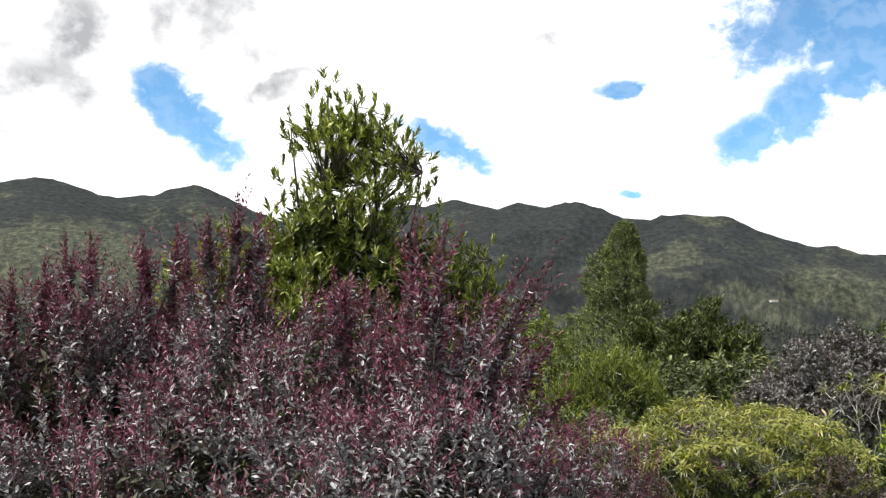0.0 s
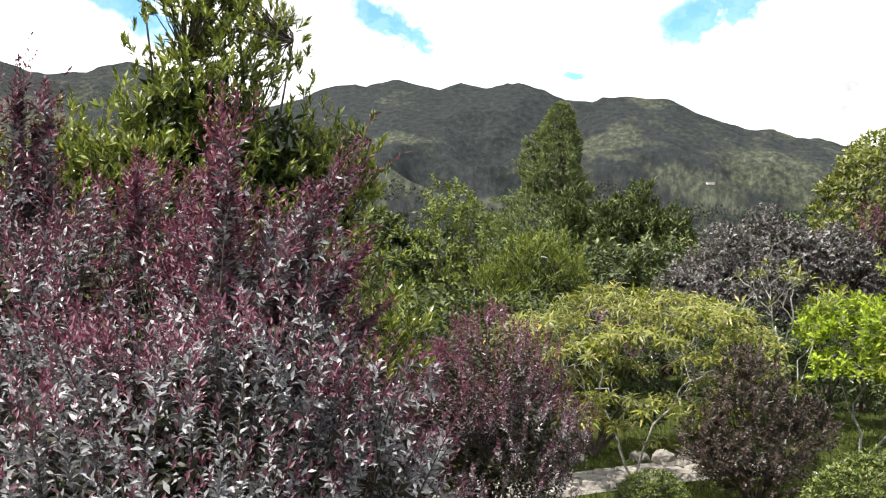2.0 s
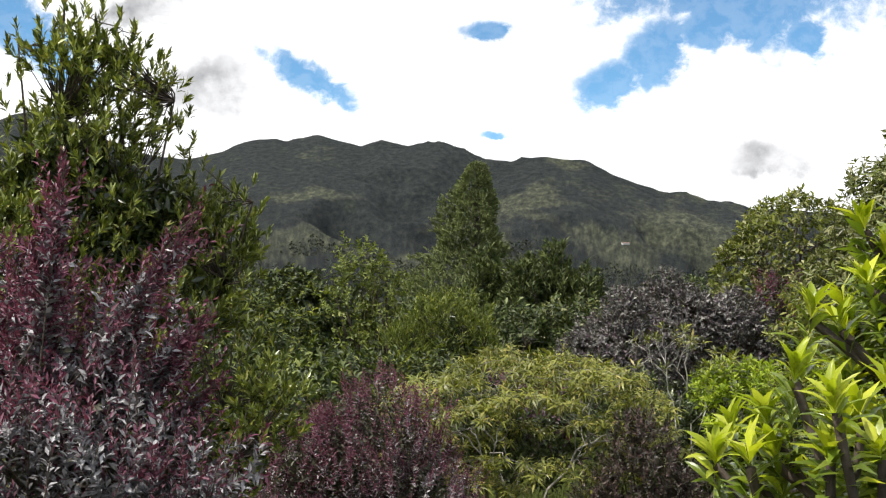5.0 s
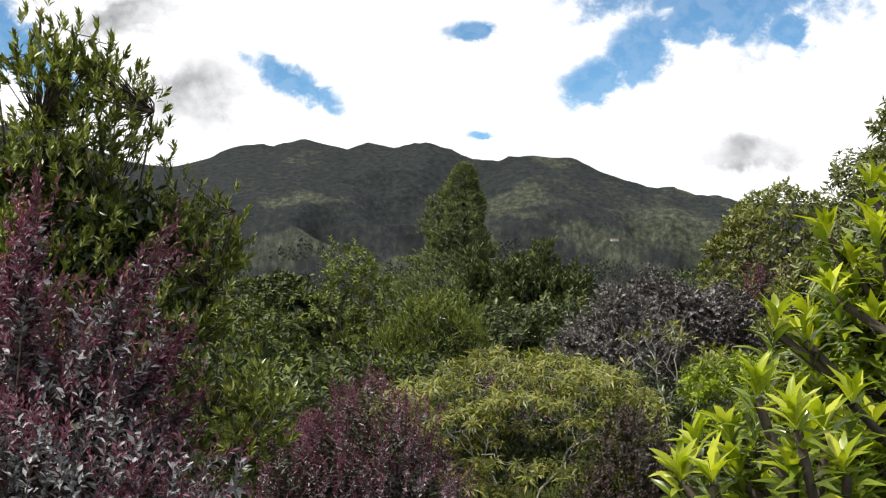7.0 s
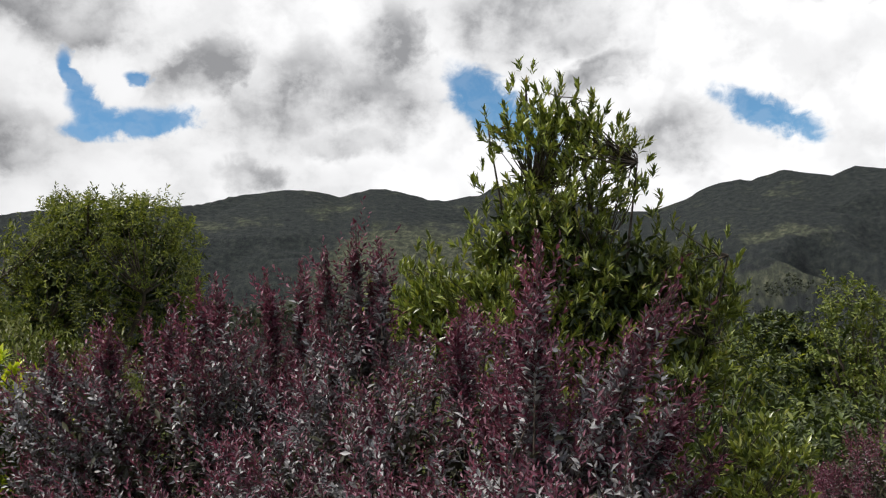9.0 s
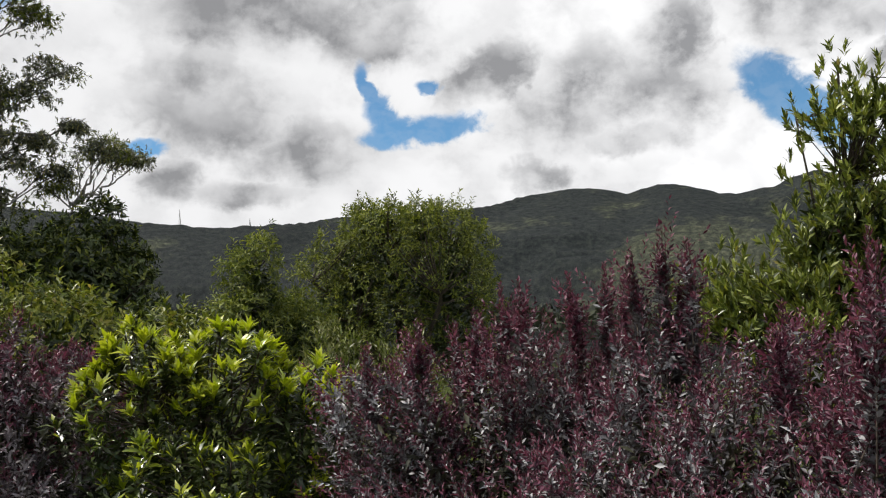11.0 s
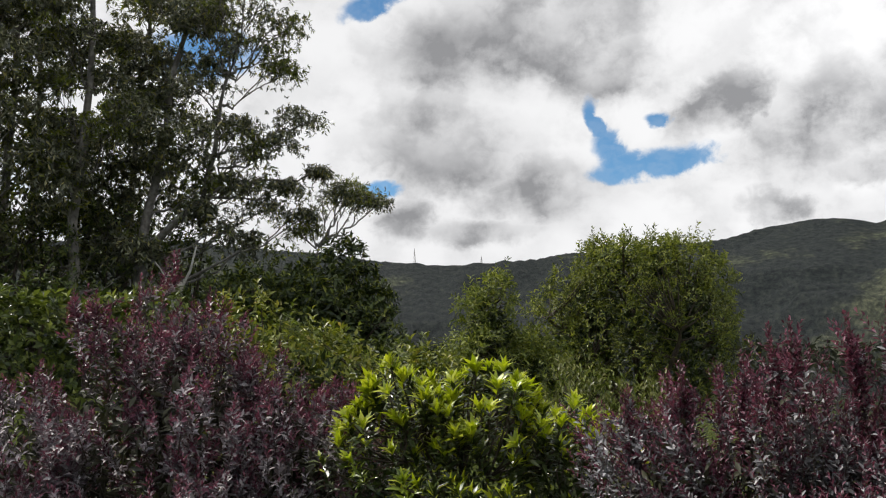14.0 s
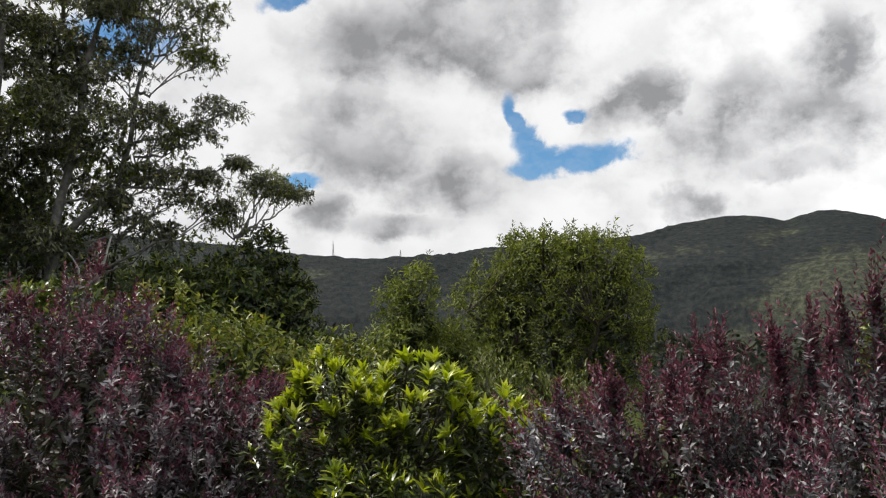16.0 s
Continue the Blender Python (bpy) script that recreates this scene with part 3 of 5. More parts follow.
def purple_shrub(name, foot, lobes, spikes, n, rng, label, leaf=0.031, count=36, length=(0.20, 0.44), mats=None, red=0.58, side=3, fill=9000, gap=0.34, lean=0.6):
    """A shrub of crowded upright plumes of narrow leaves, wine red towards their ends and silvery grey below, a colour
    that paints their sheen, with dark gaps between them.
    spikes: plumes that stand out above the rest (tip, way, length)."""
    ob = thing(name, foot, label, "shrub", "purple shrubs")
    foot = np.array(foot)
    C, N = crown(lobes, n, rng, -0.6, 0.25, 0.12)
    sway = np.array([[noise.noise(Vector(c * 1.9 + k)) for k in (3.1, 17.7, 41.3)] for c in C])
    swell = np.array([noise.noise(Vector(c * 3.0 + 9.0)) for c in C])
    C = C + N * np.where(swell < -0.20, -gap, 0.30 * swell)[:, None]
    D = unit(N * lean + [0, 0, 0.72] + sway * 0.55 + rng.normal(0, 0.13, C.shape))
    L = rng.uniform(*length, n) * np.where(N[:, 2] > 0.2, 1.0, 0.8)
    tip, way, ln = [C + D * L[:, None] * 0.25], [D], [L]
    for x, y, z, dx, dy, dz, l in spikes:
        d = unit(np.array((dx, dy, dz), float))
        p = np.array((x, y, z), float)
        for _ in range(7):
            tip.append(p[None] + rng.normal(0, 0.006, (1, 3))), way.append(unit(d + rng.normal(0, 0.02, 3))[None]), ln.append([l * rng.uniform(0.85, 1.0)])
        k = 11
        dd = unit(d + rng.normal(0, 0.17, (k, 3)))
        ll = l * rng.uniform(0.3, 0.5, k)
        tip.append(p - d * l * rng.uniform(0.35, 1.0, (k, 1)) + dd * ll[:, None] * 0.6), way.append(dd), ln.append(ll)
    tip, way, ln = np.concatenate(tip), np.concatenate(way), np.concatenate(ln)
    total = len(tip)
    # side shoots low on each plume
    if side:
        k = np.repeat(np.arange(total), side)
        f = rng.uniform(0.15, 0.7, len(k))
        dd = unit(way[k] + rng.normal(0, 0.42, (len(k), 3)))
        ll = ln[k] * rng.uniform(0.28, 0.5, len(k))
        base = tip[k] - way[k] * (ln[k] * (1 - f))[:, None]
        tips2, way2, ln2 = base + dd * ll[:, None], dd, ll
    b, w, u, f = shoots(tip - way * ln[:, None], way, ln, count, 52, rng, 0.0, 0.10)
    if side:
        b2, w2, u2, f2 = shoots(tips2 - way2 * ln2[:, None], way2, ln2, count // 2, 52, rng, 0.0, 0.10)
        b, w, u, f = (np.concatenate(q) for q in ((b, b2), (w, w2), (u, u2), (f, 0.12 + 0.7 * f2)))
    size = leaf * rng.uniform(0.75, 1.25, len(b)) * (1.2 - 0.6 * f)
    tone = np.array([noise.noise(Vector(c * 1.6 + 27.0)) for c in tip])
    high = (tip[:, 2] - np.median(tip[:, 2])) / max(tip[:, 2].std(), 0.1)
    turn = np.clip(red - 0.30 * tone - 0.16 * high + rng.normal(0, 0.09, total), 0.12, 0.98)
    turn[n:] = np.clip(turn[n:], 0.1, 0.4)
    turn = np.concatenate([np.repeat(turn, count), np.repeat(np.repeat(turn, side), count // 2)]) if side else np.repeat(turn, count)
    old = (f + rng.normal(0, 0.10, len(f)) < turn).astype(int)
    # the older leaves inside the shrub, coloured dark to paint the shade of its gaps
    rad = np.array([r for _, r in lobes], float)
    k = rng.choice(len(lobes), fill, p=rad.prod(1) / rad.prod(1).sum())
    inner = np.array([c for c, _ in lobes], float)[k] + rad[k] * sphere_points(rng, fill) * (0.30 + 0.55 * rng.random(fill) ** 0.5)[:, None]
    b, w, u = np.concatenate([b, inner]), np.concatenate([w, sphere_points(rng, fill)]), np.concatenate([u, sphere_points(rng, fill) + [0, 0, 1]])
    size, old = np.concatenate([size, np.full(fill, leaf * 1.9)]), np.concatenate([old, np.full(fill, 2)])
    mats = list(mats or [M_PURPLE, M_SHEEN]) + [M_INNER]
    for k, (part_name, look_) in enumerate([("young_foliage", "wine-red young leaves"), ("older_foliage", "greyish older leaves, pale where sheen is painted in"), ("inner_foliage", "dull inner leaves with shade put into their colour")]):
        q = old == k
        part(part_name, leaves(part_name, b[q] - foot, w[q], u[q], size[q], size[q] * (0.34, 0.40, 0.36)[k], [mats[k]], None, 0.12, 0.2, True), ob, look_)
    ends = (tip - way * ln[:, None])[:: max(1, total // 300)] - foot
    lines = stems((0, 0, 0), ends, rng, 0.022, 0.003, 18, 0.25)
    for p, d, l in zip(tip[::2], way[::2], ln[::2]):
        lines.append(([p - foot - d * l * 1.25, p - foot - d * l * 0.5, p - foot], 0.0035, 0.001))
    part("trunk", tubes("trunk", lines, M_TWIG), ob)
    return ob


def tip_tree(name, foot, lobes, n, rng, label, leaf, width, count, length, mats, bark, angle=45, up=0.7, r0=0.05, forks=10, category="tree", group="",
             low=-0.6, shell=0.5, trunk=None, bend=0.15, old=0.0, simple=False, twig_share=1.0, fold=0.2, droop=0.0, limbs=0.0, wisps=0, fill=None, sprays=(), open_=0.0):
    """A tree or shrub whose leaves sit in tufts at the ends of its twigs."""
    ob = thing(name, foot, label, category, group)
    foot = np.array(foot)
    P, N = crown(lobes, n, rng, low, 0.2, shell)
    if open_:
        # branches in bunches, with the sky between them
        thick = np.array([noise.noise(Vector(p * 4.2)) for p in P]) > -0.13 - open_ * (P[:, 2] < np.quantile(P[:, 2], 0.55))
        P, N, n = P[thick], N[thick], int(thick.sum())
    D = unit(N * (1 - up) + [0, 0, up - droop] + rng.normal(0, 0.22, P.shape))
    ln = rng.uniform(*length, n)
    b, w, u, f = shoots(P, D, ln, count, angle, rng)
    if droop:
        w = unit(w) + [0, 0, -droop]
    top = np.flatnonzero((N[:, 2] > 0.3) & (P[:, 2] > np.quantile(P[:, 2], 0.6)))[:wisps]
    if len(top):
        wd = unit(N[top] * 0.4 + [0, 0, 0.9] + rng.normal(0, 0.2, (len(top), 3)))
        b2, w2, u2, _ = shoots(P[top], wd, length[1] * rng.uniform(0.7, 1.7, len(top)), count * 2, angle * 0.9, rng)
        b, w, u = np.concatenate([b, b2]), np.concatenate([w, w2]), np.concatenate([u, u2])
    for p in sprays:
        # the open ends of the branches
        d = unit(rng.normal(0, 0.25, (5, 3)) + [0, 0, 1.0])
        q = np.array(p, float) - np.array([[0, 0, 0.0], [0.05, 0, 0.1], [-0.05, 0.02, 0.15], [0.02, -0.05, 0.24], [-0.03, 0.04, 0.3]])
        b2, w2, u2, _ = shoots(q, d, 0.07, count, angle * 0.85, rng)
        b, w, u = np.concatenate([b, b2]), np.concatenate([w, w2]), np.concatenate([u, u2])
    size = leaf * rng.uniform(0.7, 1.2, len(b))
    idx = (rng.random(len(b)) < old).astype(int) if old else None
    # dark leaves in the crown's heart paint the shade of its gaps
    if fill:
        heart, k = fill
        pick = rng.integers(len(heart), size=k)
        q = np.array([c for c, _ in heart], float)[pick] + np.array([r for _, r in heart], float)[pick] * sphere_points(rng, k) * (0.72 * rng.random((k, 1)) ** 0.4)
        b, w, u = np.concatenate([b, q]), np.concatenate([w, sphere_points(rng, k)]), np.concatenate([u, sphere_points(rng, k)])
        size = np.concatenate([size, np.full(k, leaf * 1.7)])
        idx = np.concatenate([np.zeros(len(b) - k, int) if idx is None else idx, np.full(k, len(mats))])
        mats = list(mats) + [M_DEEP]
    if simple:
        q = np.arange(len(b)) % 5 > 0
        b, w, u, size, idx = b[q], w[q], u[q], size[q] * 1.08, None if idx is None else idx[q]
    part("foliage", leaves("foliage", b - foot, w, u, size, size * width, mats, idx, bend, fold, simple), ob)
    lines = []
    for line, a, c in trunk or []:
        lines.append((np.asarray(line, float) - foot, a, c))
    k = max(4, int(n * twig_share))
    if limbs:
        lines = forked((0, 0, -0.05), P[:k] - foot + D[:k] * ln[:k, None] * 0.4, rng, limbs, 0.13, lines, 0.5, 0.34)
    else:
        lines = stems((0, 0, 0), P[:k] - foot + D[:k] * ln[:k, None] * 0.5, rng, r0, 0.003, forks, r0 * 1.2, 7, lines)
    part("trunk", tubes("trunk", lines, bark), ob)
    return ob


def foot_at(x, y):
    return (x, y, float(garden(x, y)))


rng = np.random.default_rng(11)

# the large purple shrub beside the walk
purple_shrub(
    "purple_shrub", foot_at(-0.8, 3.9),
    [((-0.12, 3.6, 1.74), (0.50, 0.60, 0.84)), ((-0.38, 3.15, 1.66), (0.62, 0.58, 0.69)), ((-0.85, 4.0, 1.80), (0.72, 0.62, 0.94)), ((-1.50, 4.25, 1.83), (0.68, 0.52, 0.92)), ((-1.15, 3.55, 1.58), (0.75, 0.60, 0.78)),
     ((-1.87, 4.05, 1.88), (0.50, 0.44, 0.92)), ((-2.03, 3.9, 1.72), (0.32, 0.34, 0.84)), ((-1.12, 4.3, 2.5), (0.26, 0.2, 0.36)), ((-0.15, 3.6, 2.36), (0.2, 0.2, 0.34)), ((0.18, 3.4, 1.5), (0.36, 0.45, 0.72)), ((-0.6, 4.15, 2.4), (0.35, 0.24, 0.3)),
     ((0.18, 3.72, 1.72), (0.28, 0.38, 0.62)), ((-1.72, 4.0, 1.72), (0.52, 0.42, 0.80)), ((-2.08, 4.12, 1.72), (0.34, 0.34, 0.82)), ((-1.62, 4.2, 2.42), (0.30, 0.26, 0.46)), ((-1.95, 4.02, 2.2), (0.30, 0.30, 0.62))],
    [(-1.65, 4.34, 3.1, 0, 0, 1, 0.5), (-1.28, 4.36, 3.13, 0.05, 0, 1, 0.5), (-1.42, 4.34, 3.1, -0.05, 0, 1, 0.45), (-0.9, 4.24, 3.16, 0, 0, 1, 0.5), (-0.1, 3.45, 3.02, 0.1, 0, 1, 0.6), (-0.18, 3.5, 2.85, -0.1, 0, 1, 0.4), (0.26, 3.42, 2.88, 0.5, 0, 0.8, 0.62),
     (0.28, 3.58, 2.6, 0.55, 0, 0.7, 0.5), (0.16, 3.5, 2.72, 0.4, 0, 0.9, 0.45), (-0.99, 4.24, 3.24, 0.03, 0, 1, 0.6), (-1.12, 4.24, 3.15, -0.05, 0, 1, 0.5), (-0.92, 4.28, 3.06, 0.15, 0, 1, 0.42), (-1.27, 4.5, 3.06, 0, 0, 1, 0.45), (-1.80, 4.45, 3.1, -0.05, 0, 1, 0.5),
     (-2.22, 4.35, 2.92, -0.1, 0, 1, 0.4), (-0.22, 3.92, 3.1, 0.05, 0, 1, 0.55), (-0.58, 4.23, 2.92, 0, 0, 1, 0.4), (-1.86, 4.37, 2.96, -0.25, 0, 1, 0.4), (-0.5, 3.9, 2.84, 0, 0, 1, 0.35), (0.33, 3.55, 2.42, 0.6, 0, 0.6, 0.4), (-2.02, 4.42, 2.94, 0, 0, 1, 0.4), (-1.98, 4.1, 2.95, 0, 0, 1, 0.45), (-1.79, 4.22, 2.98, 0.05, 0, 1, 0.45), (-2.16, 3.97, 2.86, -0.1, 0, 1, 0.4), (0.22, 3.9, 2.92, 0.55, 0, 0.8, 0.6), (0.26, 3.9, 2.6, 0.6, 0, 0.8, 0.5)],
    2650, rng, "large dense purple-leaved shrub with upright red shoots and older leaves greyed with painted sheen", count=30, side=2, red=0.58, fill=22000, gap=0.26)

# the smaller round one on the lawn below
purple_shrub(
    "purple_shrub", foot_at(1.05, 9.0), [((1.02, 9.05, 1.12), (0.70, 0.6, 0.80)), ((1.3, 8.8, 0.82), (0.52, 0.5, 0.66)), ((0.64, 8.9, 0.98), (0.5, 0.5, 0.70))],
    [], 900, rng, "rounded dark plum shrub with fine upright twigs on the lawn", 0.034, 26, (0.22, 0.42), [M_PURPLE, M_ASH], 0.34, 1, 7000, 0.2, 0.3)

# the one farther left, beside the hedge
purple_shrub(
    "purple_shrub", foot_at(-4.4, 3.3), [((-4.50, 3.23, 2.50), (0.60, 0.60, 0.90)), ((-4.75, 2.73, 2.24), (0.5, 0.55, 0.72)), ((-4.20, 3.73, 2.32), (0.5, 0.5, 0.74)), ((-3.85, 3.63, 2.07), (0.45, 0.5, 0.74)), ((-4.00, 3.08, 1.82), (0.6, 0.95, 0.8))],
    [], 1500, rng, "broad purple shrub with grey older leaves in front of a hedge", 0.040, 26, (0.16, 0.34), [M_PURPLE, M_ASH], 0.66, 2, 9000, 0.30)

# the tall olive-leaved tree behind the purple shrub
tip_tree(
    "olive_leaved_tree", foot_at(-0.7, 7.0),
    [((-0.72, 6.97, 3.62), (0.52, 0.45, 0.60)), ((-0.92, 6.93, 3.98), (0.34, 0.28, 0.28)), ((-0.55, 6.97, 3.92), (0.28, 0.28, 0.28)), ((-0.75, 7.0, 3.05), (0.62, 0.48, 0.50)), ((-1.62, 6.87, 2.95), (0.46, 0.40, 0.42)), ((-1.55, 6.8, 2.9), (0.46, 0.40, 0.42)), ((-1.25, 6.82, 3.05), (0.36, 0.34, 0.40)), ((-1.2, 6.7, 2.95), (0.36, 0.34, 0.40)), ((-1.1, 6.7, 2.6), (0.5, 0.4, 0.5)),
     ((0.05, 7.08, 2.92), (0.22, 0.25, 0.42)), ((-0.12, 7.1, 2.5), (0.32, 0.36, 0.5)), ((-0.65, 6.9, 2.4), (0.9, 0.5, 0.7)), ((-0.5, 6.9, 1.5), (0.85, 0.6, 0.8)), ((0.3, 6.7, 1.9), (0.26, 0.26, 0.5)), ((-0.1, 7.1, 2.95), (0.28, 0.25, 0.36)), ((-0.38, 7.05, 3.1), (0.40, 0.34, 0.42)), ((-1.0, 6.95, 3.3), (0.48, 0.38, 0.42))],
    4700, rng, "tall evergreen tree with narrow olive-green leaves and open branches", 0.064, 0.29, 13, (0.05, 0.12), [M_LANCE, M_YELLOW], M_TWIG, 36, 0.62, 0.03, 22,
    fill=([((-0.75, 6.95, 3.0), (0.6, 0.4, 0.6)), ((-0.65, 6.9, 2.4), (0.9, 0.5, 0.7)), ((-1.3, 6.8, 2.8), (0.5, 0.35, 0.45)), ((-0.5, 6.9, 1.6), (0.8, 0.5, 0.8)), ((-0.4, 7.0, 3.05), (0.4, 0.3, 0.4)), ((-0.95, 6.95, 3.35), (0.45, 0.35, 0.4))], 4200), open_=0.12, bend=0.05, shell=0.75, old=0.20, twig_share=0.5, sprays=[(-0.97, 6.91, 4.44), (-0.90, 6.90, 4.40), (-1.05, 6.92, 4.30), (-0.72, 6.94, 4.32), (-0.62, 6.95, 4.26), (-1.2, 6.88, 4.16), (-0.48, 6.96, 4.1), (-0.3, 6.97, 3.92), (-0.22, 6.97, 3.68), (-1.26, 6.87, 3.82), (-1.68, 6.75, 3.34), (-1.32, 6.81, 3.5), (0.18, 7.02, 3.28), (0.22, 7.04, 3.1), (0.08, 7.0, 3.2), (-2.0, 6.9, 3.24), (-0.4, 6.96, 4.0), (-0.8, 6.9, 4.25)],
    trunk=[([(-0.7, 7.0, 1.0), (-0.75, 7.02, 2.0), (-0.92, 6.98, 3.0), (-0.97, 6.97, 3.7), (-0.95, 6.93, 4.4)], 0.05, 0.006), ([(-0.7, 7.0, 1.2), (-0.6, 7.0, 2.4), (-0.6, 7.02, 3.2), (-0.65, 6.97, 4.25)], 0.035, 0.005),
           ([(-0.7, 7.0, 1.5), (-1.0, 6.95, 2.2), (-1.5, 6.9, 2.8), (-1.66, 6.8, 3.25)], 0.025, 0.005), ([(-0.7, 7.0, 1.4), (-0.3, 7.0, 2.1), (0.02, 7.05, 2.7), (0.18, 7.05, 3.2)], 0.025, 0.005), ([(-0.75, 7.0, 2.2), (-0.45, 6.98, 3.0), (-0.3, 6.97, 3.8)], 0.022, 0.004), ([(-0.85, 7.0, 2.6), (-1.12, 6.92, 3.3), (-1.2, 6.88, 4.1)], 0.02, 0.004)])

# the umbrella-shaped yellow-green shrub: pads of foliage spread over a hollow dome
def pads(centre, half, n, gap, rng, low=0.12):
    out = []
    while len(out) < n:
        d = sphere_points(rng, 1)[0]
        p = np.array(centre) + np.array(half) * d * rng.uniform(0.9, 1.05)
        if d[2] > low and all(np.linalg.norm(p - q) > gap for q, _ in out):
            r = rng.uniform(0.24, 0.40)
            out.append((p, np.array((r, r, r * 0.42))))
        gap *= 0.9995
    return out


tip_tree(
    "umbrella_shrub", foot_at(2.8, 11.2),
    pads((2.8, 11.2, 1.08), (1.40, 1.0, 0.82), 40, 0.46, rng, -0.45) + [((x, y, z), (0.24, 0.24, 0.1)) for x, y, z in [(2.15, 10.7, 0.85), (2.45, 10.5, 0.62), (3.3, 10.5, 0.68), (2.95, 10.4, 0.45), (3.75, 10.8, 1.0), (1.75, 11.0, 1.1)]],
    900, rng, "spreading umbrella-shaped shrub with drooping yellow-green leaves and bare grey limbs", 0.112, 0.2, 12, (0.02, 0.05), [M_YELLOW, M_IVY], M_PALE, 76, 0.85, 0.03, 13,
    category="shrub", low=0.1, shell=0.12, old=0.15, droop=0.32, bend=0.35, twig_share=0.2, limbs=0.0028)

# the bare-limbed one beside it
tip_tree(
    "bare_limbed_shrub", foot_at(4.75, 12.2), [((4.62, 12.15, 1.98), (0.55, 0.45, 0.22)), ((5.2, 12.0, 1.7), (0.35, 0.35, 0.25)), ((4.35, 12.1, 1.65), (0.25, 0.25, 0.2))],
    34, rng, "sparse shrub with pale bare forking limbs and yellow-green tufts", 0.12, 0.2, 10, (0.05, 0.1), [M_YELLOW, M_IVY], M_WHITEBARK, 70, 0.7, 0.018, 7, category="shrub",
    low=0.0, shell=0.5, old=0.4, limbs=0.0042)

# the bright green shrub on thin trunks
tip_tree(
    "bright_green_shrub", foot_at(5.6, 12.0), [((5.55, 12.1, 1.42), (0.62, 0.6, 0.35)), ((6.1, 11.8, 1.3), (0.6, 0.55, 0.38)), ((5.5, 11.9, 1.0), (0.5, 0.4, 0.22)), ((6.0, 11.7, 0.95), (0.4, 0.4, 0.2)), ((6.75, 11.7, 1.45), (0.55, 0.5, 0.32)), ((7.1, 11.5, 1.1), (0.4, 0.4, 0.25))],
    820, rng, "bright light-green shrub on several slim grey trunks", 0.085, 0.4, 12, (0.06, 0.14), [M_BRIGHT, M_MEADOW], M_PALE, 65, 0.6, 0.04, 8, category="shrub", low=-0.3, shell=0.35, old=0.2, limbs=0.003, twig_share=0.3)

# the low red-brown bush on the lawn
tip_tree(
    "red_brown_bush", foot_at(3.65, 10.0), lumpy([((3.65, 10.0, 0.72), (0.5, 0.45, 0.48)), ((3.8, 9.9, 0.55), (0.42, 0.4, 0.38)), ((3.45, 9.95, 0.55), (0.35, 0.35, 0.35))], rng, 6),
    900, rng, "low rounded red-brown bush standing on the lawn", 0.045, 0.36, 13, (0.08, 0.16), [M_RUST, M_INNER], M_TWIG, 55, 0.5, 0.02, 9, category="shrub", low=-0.7, shell=0.3, old=0.4, wisps=60)

# the large grey-mauve bush
tip_tree(
    "grey_mauve_bush", foot_at(6.4, 16.8), lumpy([((6.3, 16.8, 1.6), (1.5, 1.2, 1.25)), ((5.35, 16.9, 1.25), (0.75, 0.8, 0.85)), ((7.3, 16.5, 1.5), (0.8, 0.8, 0.95)), ((6.2, 16.4, 0.7), (1.4, 0.9, 0.8)), ((6.4, 16.8, 2.05), (0.95, 0.9, 0.75))], rng, 9, (0.15, 0.28)),
    5200, rng, "large dense domed bush with small grey-mauve leaves", 0.066, 0.45, 10, (0.06, 0.12), [M_GREY, M_PLUM], M_TWIG, 60, 0.2, 0.05, 12, category="shrub", low=-0.5, shell=0.2, old=0.25, simple=True, twig_share=0.15)

# the tall mass of pale foliage at the garden's right side
tip_tree(
    "pale_leaved_tree", foot_at(9.4, 14.4), lumpy([((9.5, 14.4, 3.3), (1.35, 1.2, 1.65)), ((8.5, 14.8, 2.3), (0.75, 0.9, 1.2)), ((10.3, 14.1, 4.1), (1.4, 1.2, 1.5)), ((8.6, 14.5, 1.3), (0.9, 0.9, 1.0))], rng, 9, (0.18, 0.34)),
    3400, rng, "tall tree densely hung with pale olive-green leaves", 0.13, 0.34, 10, (0.1, 0.22), [M_IVY, M_MEADOW], M_TWIG, 70, 0.35, 0.1, 12, low=-0.6, shell=0.2, old=0.3, droop=0.25, twig_share=0.15, simple=True)
tip_tree(
    "yellow_green_tree", foot_at(10.3, 20.6), [((10.3, 20.5, 3.3), (1.2, 1.2, 1.25)), ((9.5, 20.8, 2.8), (0.8, 0.8, 0.9))],
    900, rng, "rounded yellow-green tree behind the garden shrubs", 0.12, 0.45, 9, (0.1, 0.2), [M_ROUND, M_IVY], M_TWIG, 60, 0.4, 0.09, 10, low=-0.6, shell=0.2, old=0.5, simple=True, twig_share=0.1)
purple_shrub(
    "purple_shrub", foot_at(8.3, 17.3), [((8.25, 17.1, 2.45), (0.38, 0.35, 0.55)), ((8.4, 17.2, 1.6), (0.5, 0.45, 0.8))], [], 160, rng,
    "narrow purple shrub rising behind the grey bush", 0.06, 22, (0.35, 0.55), [M_PURPLE, M_PLUM], 0.35, 1, 600, 0.1)



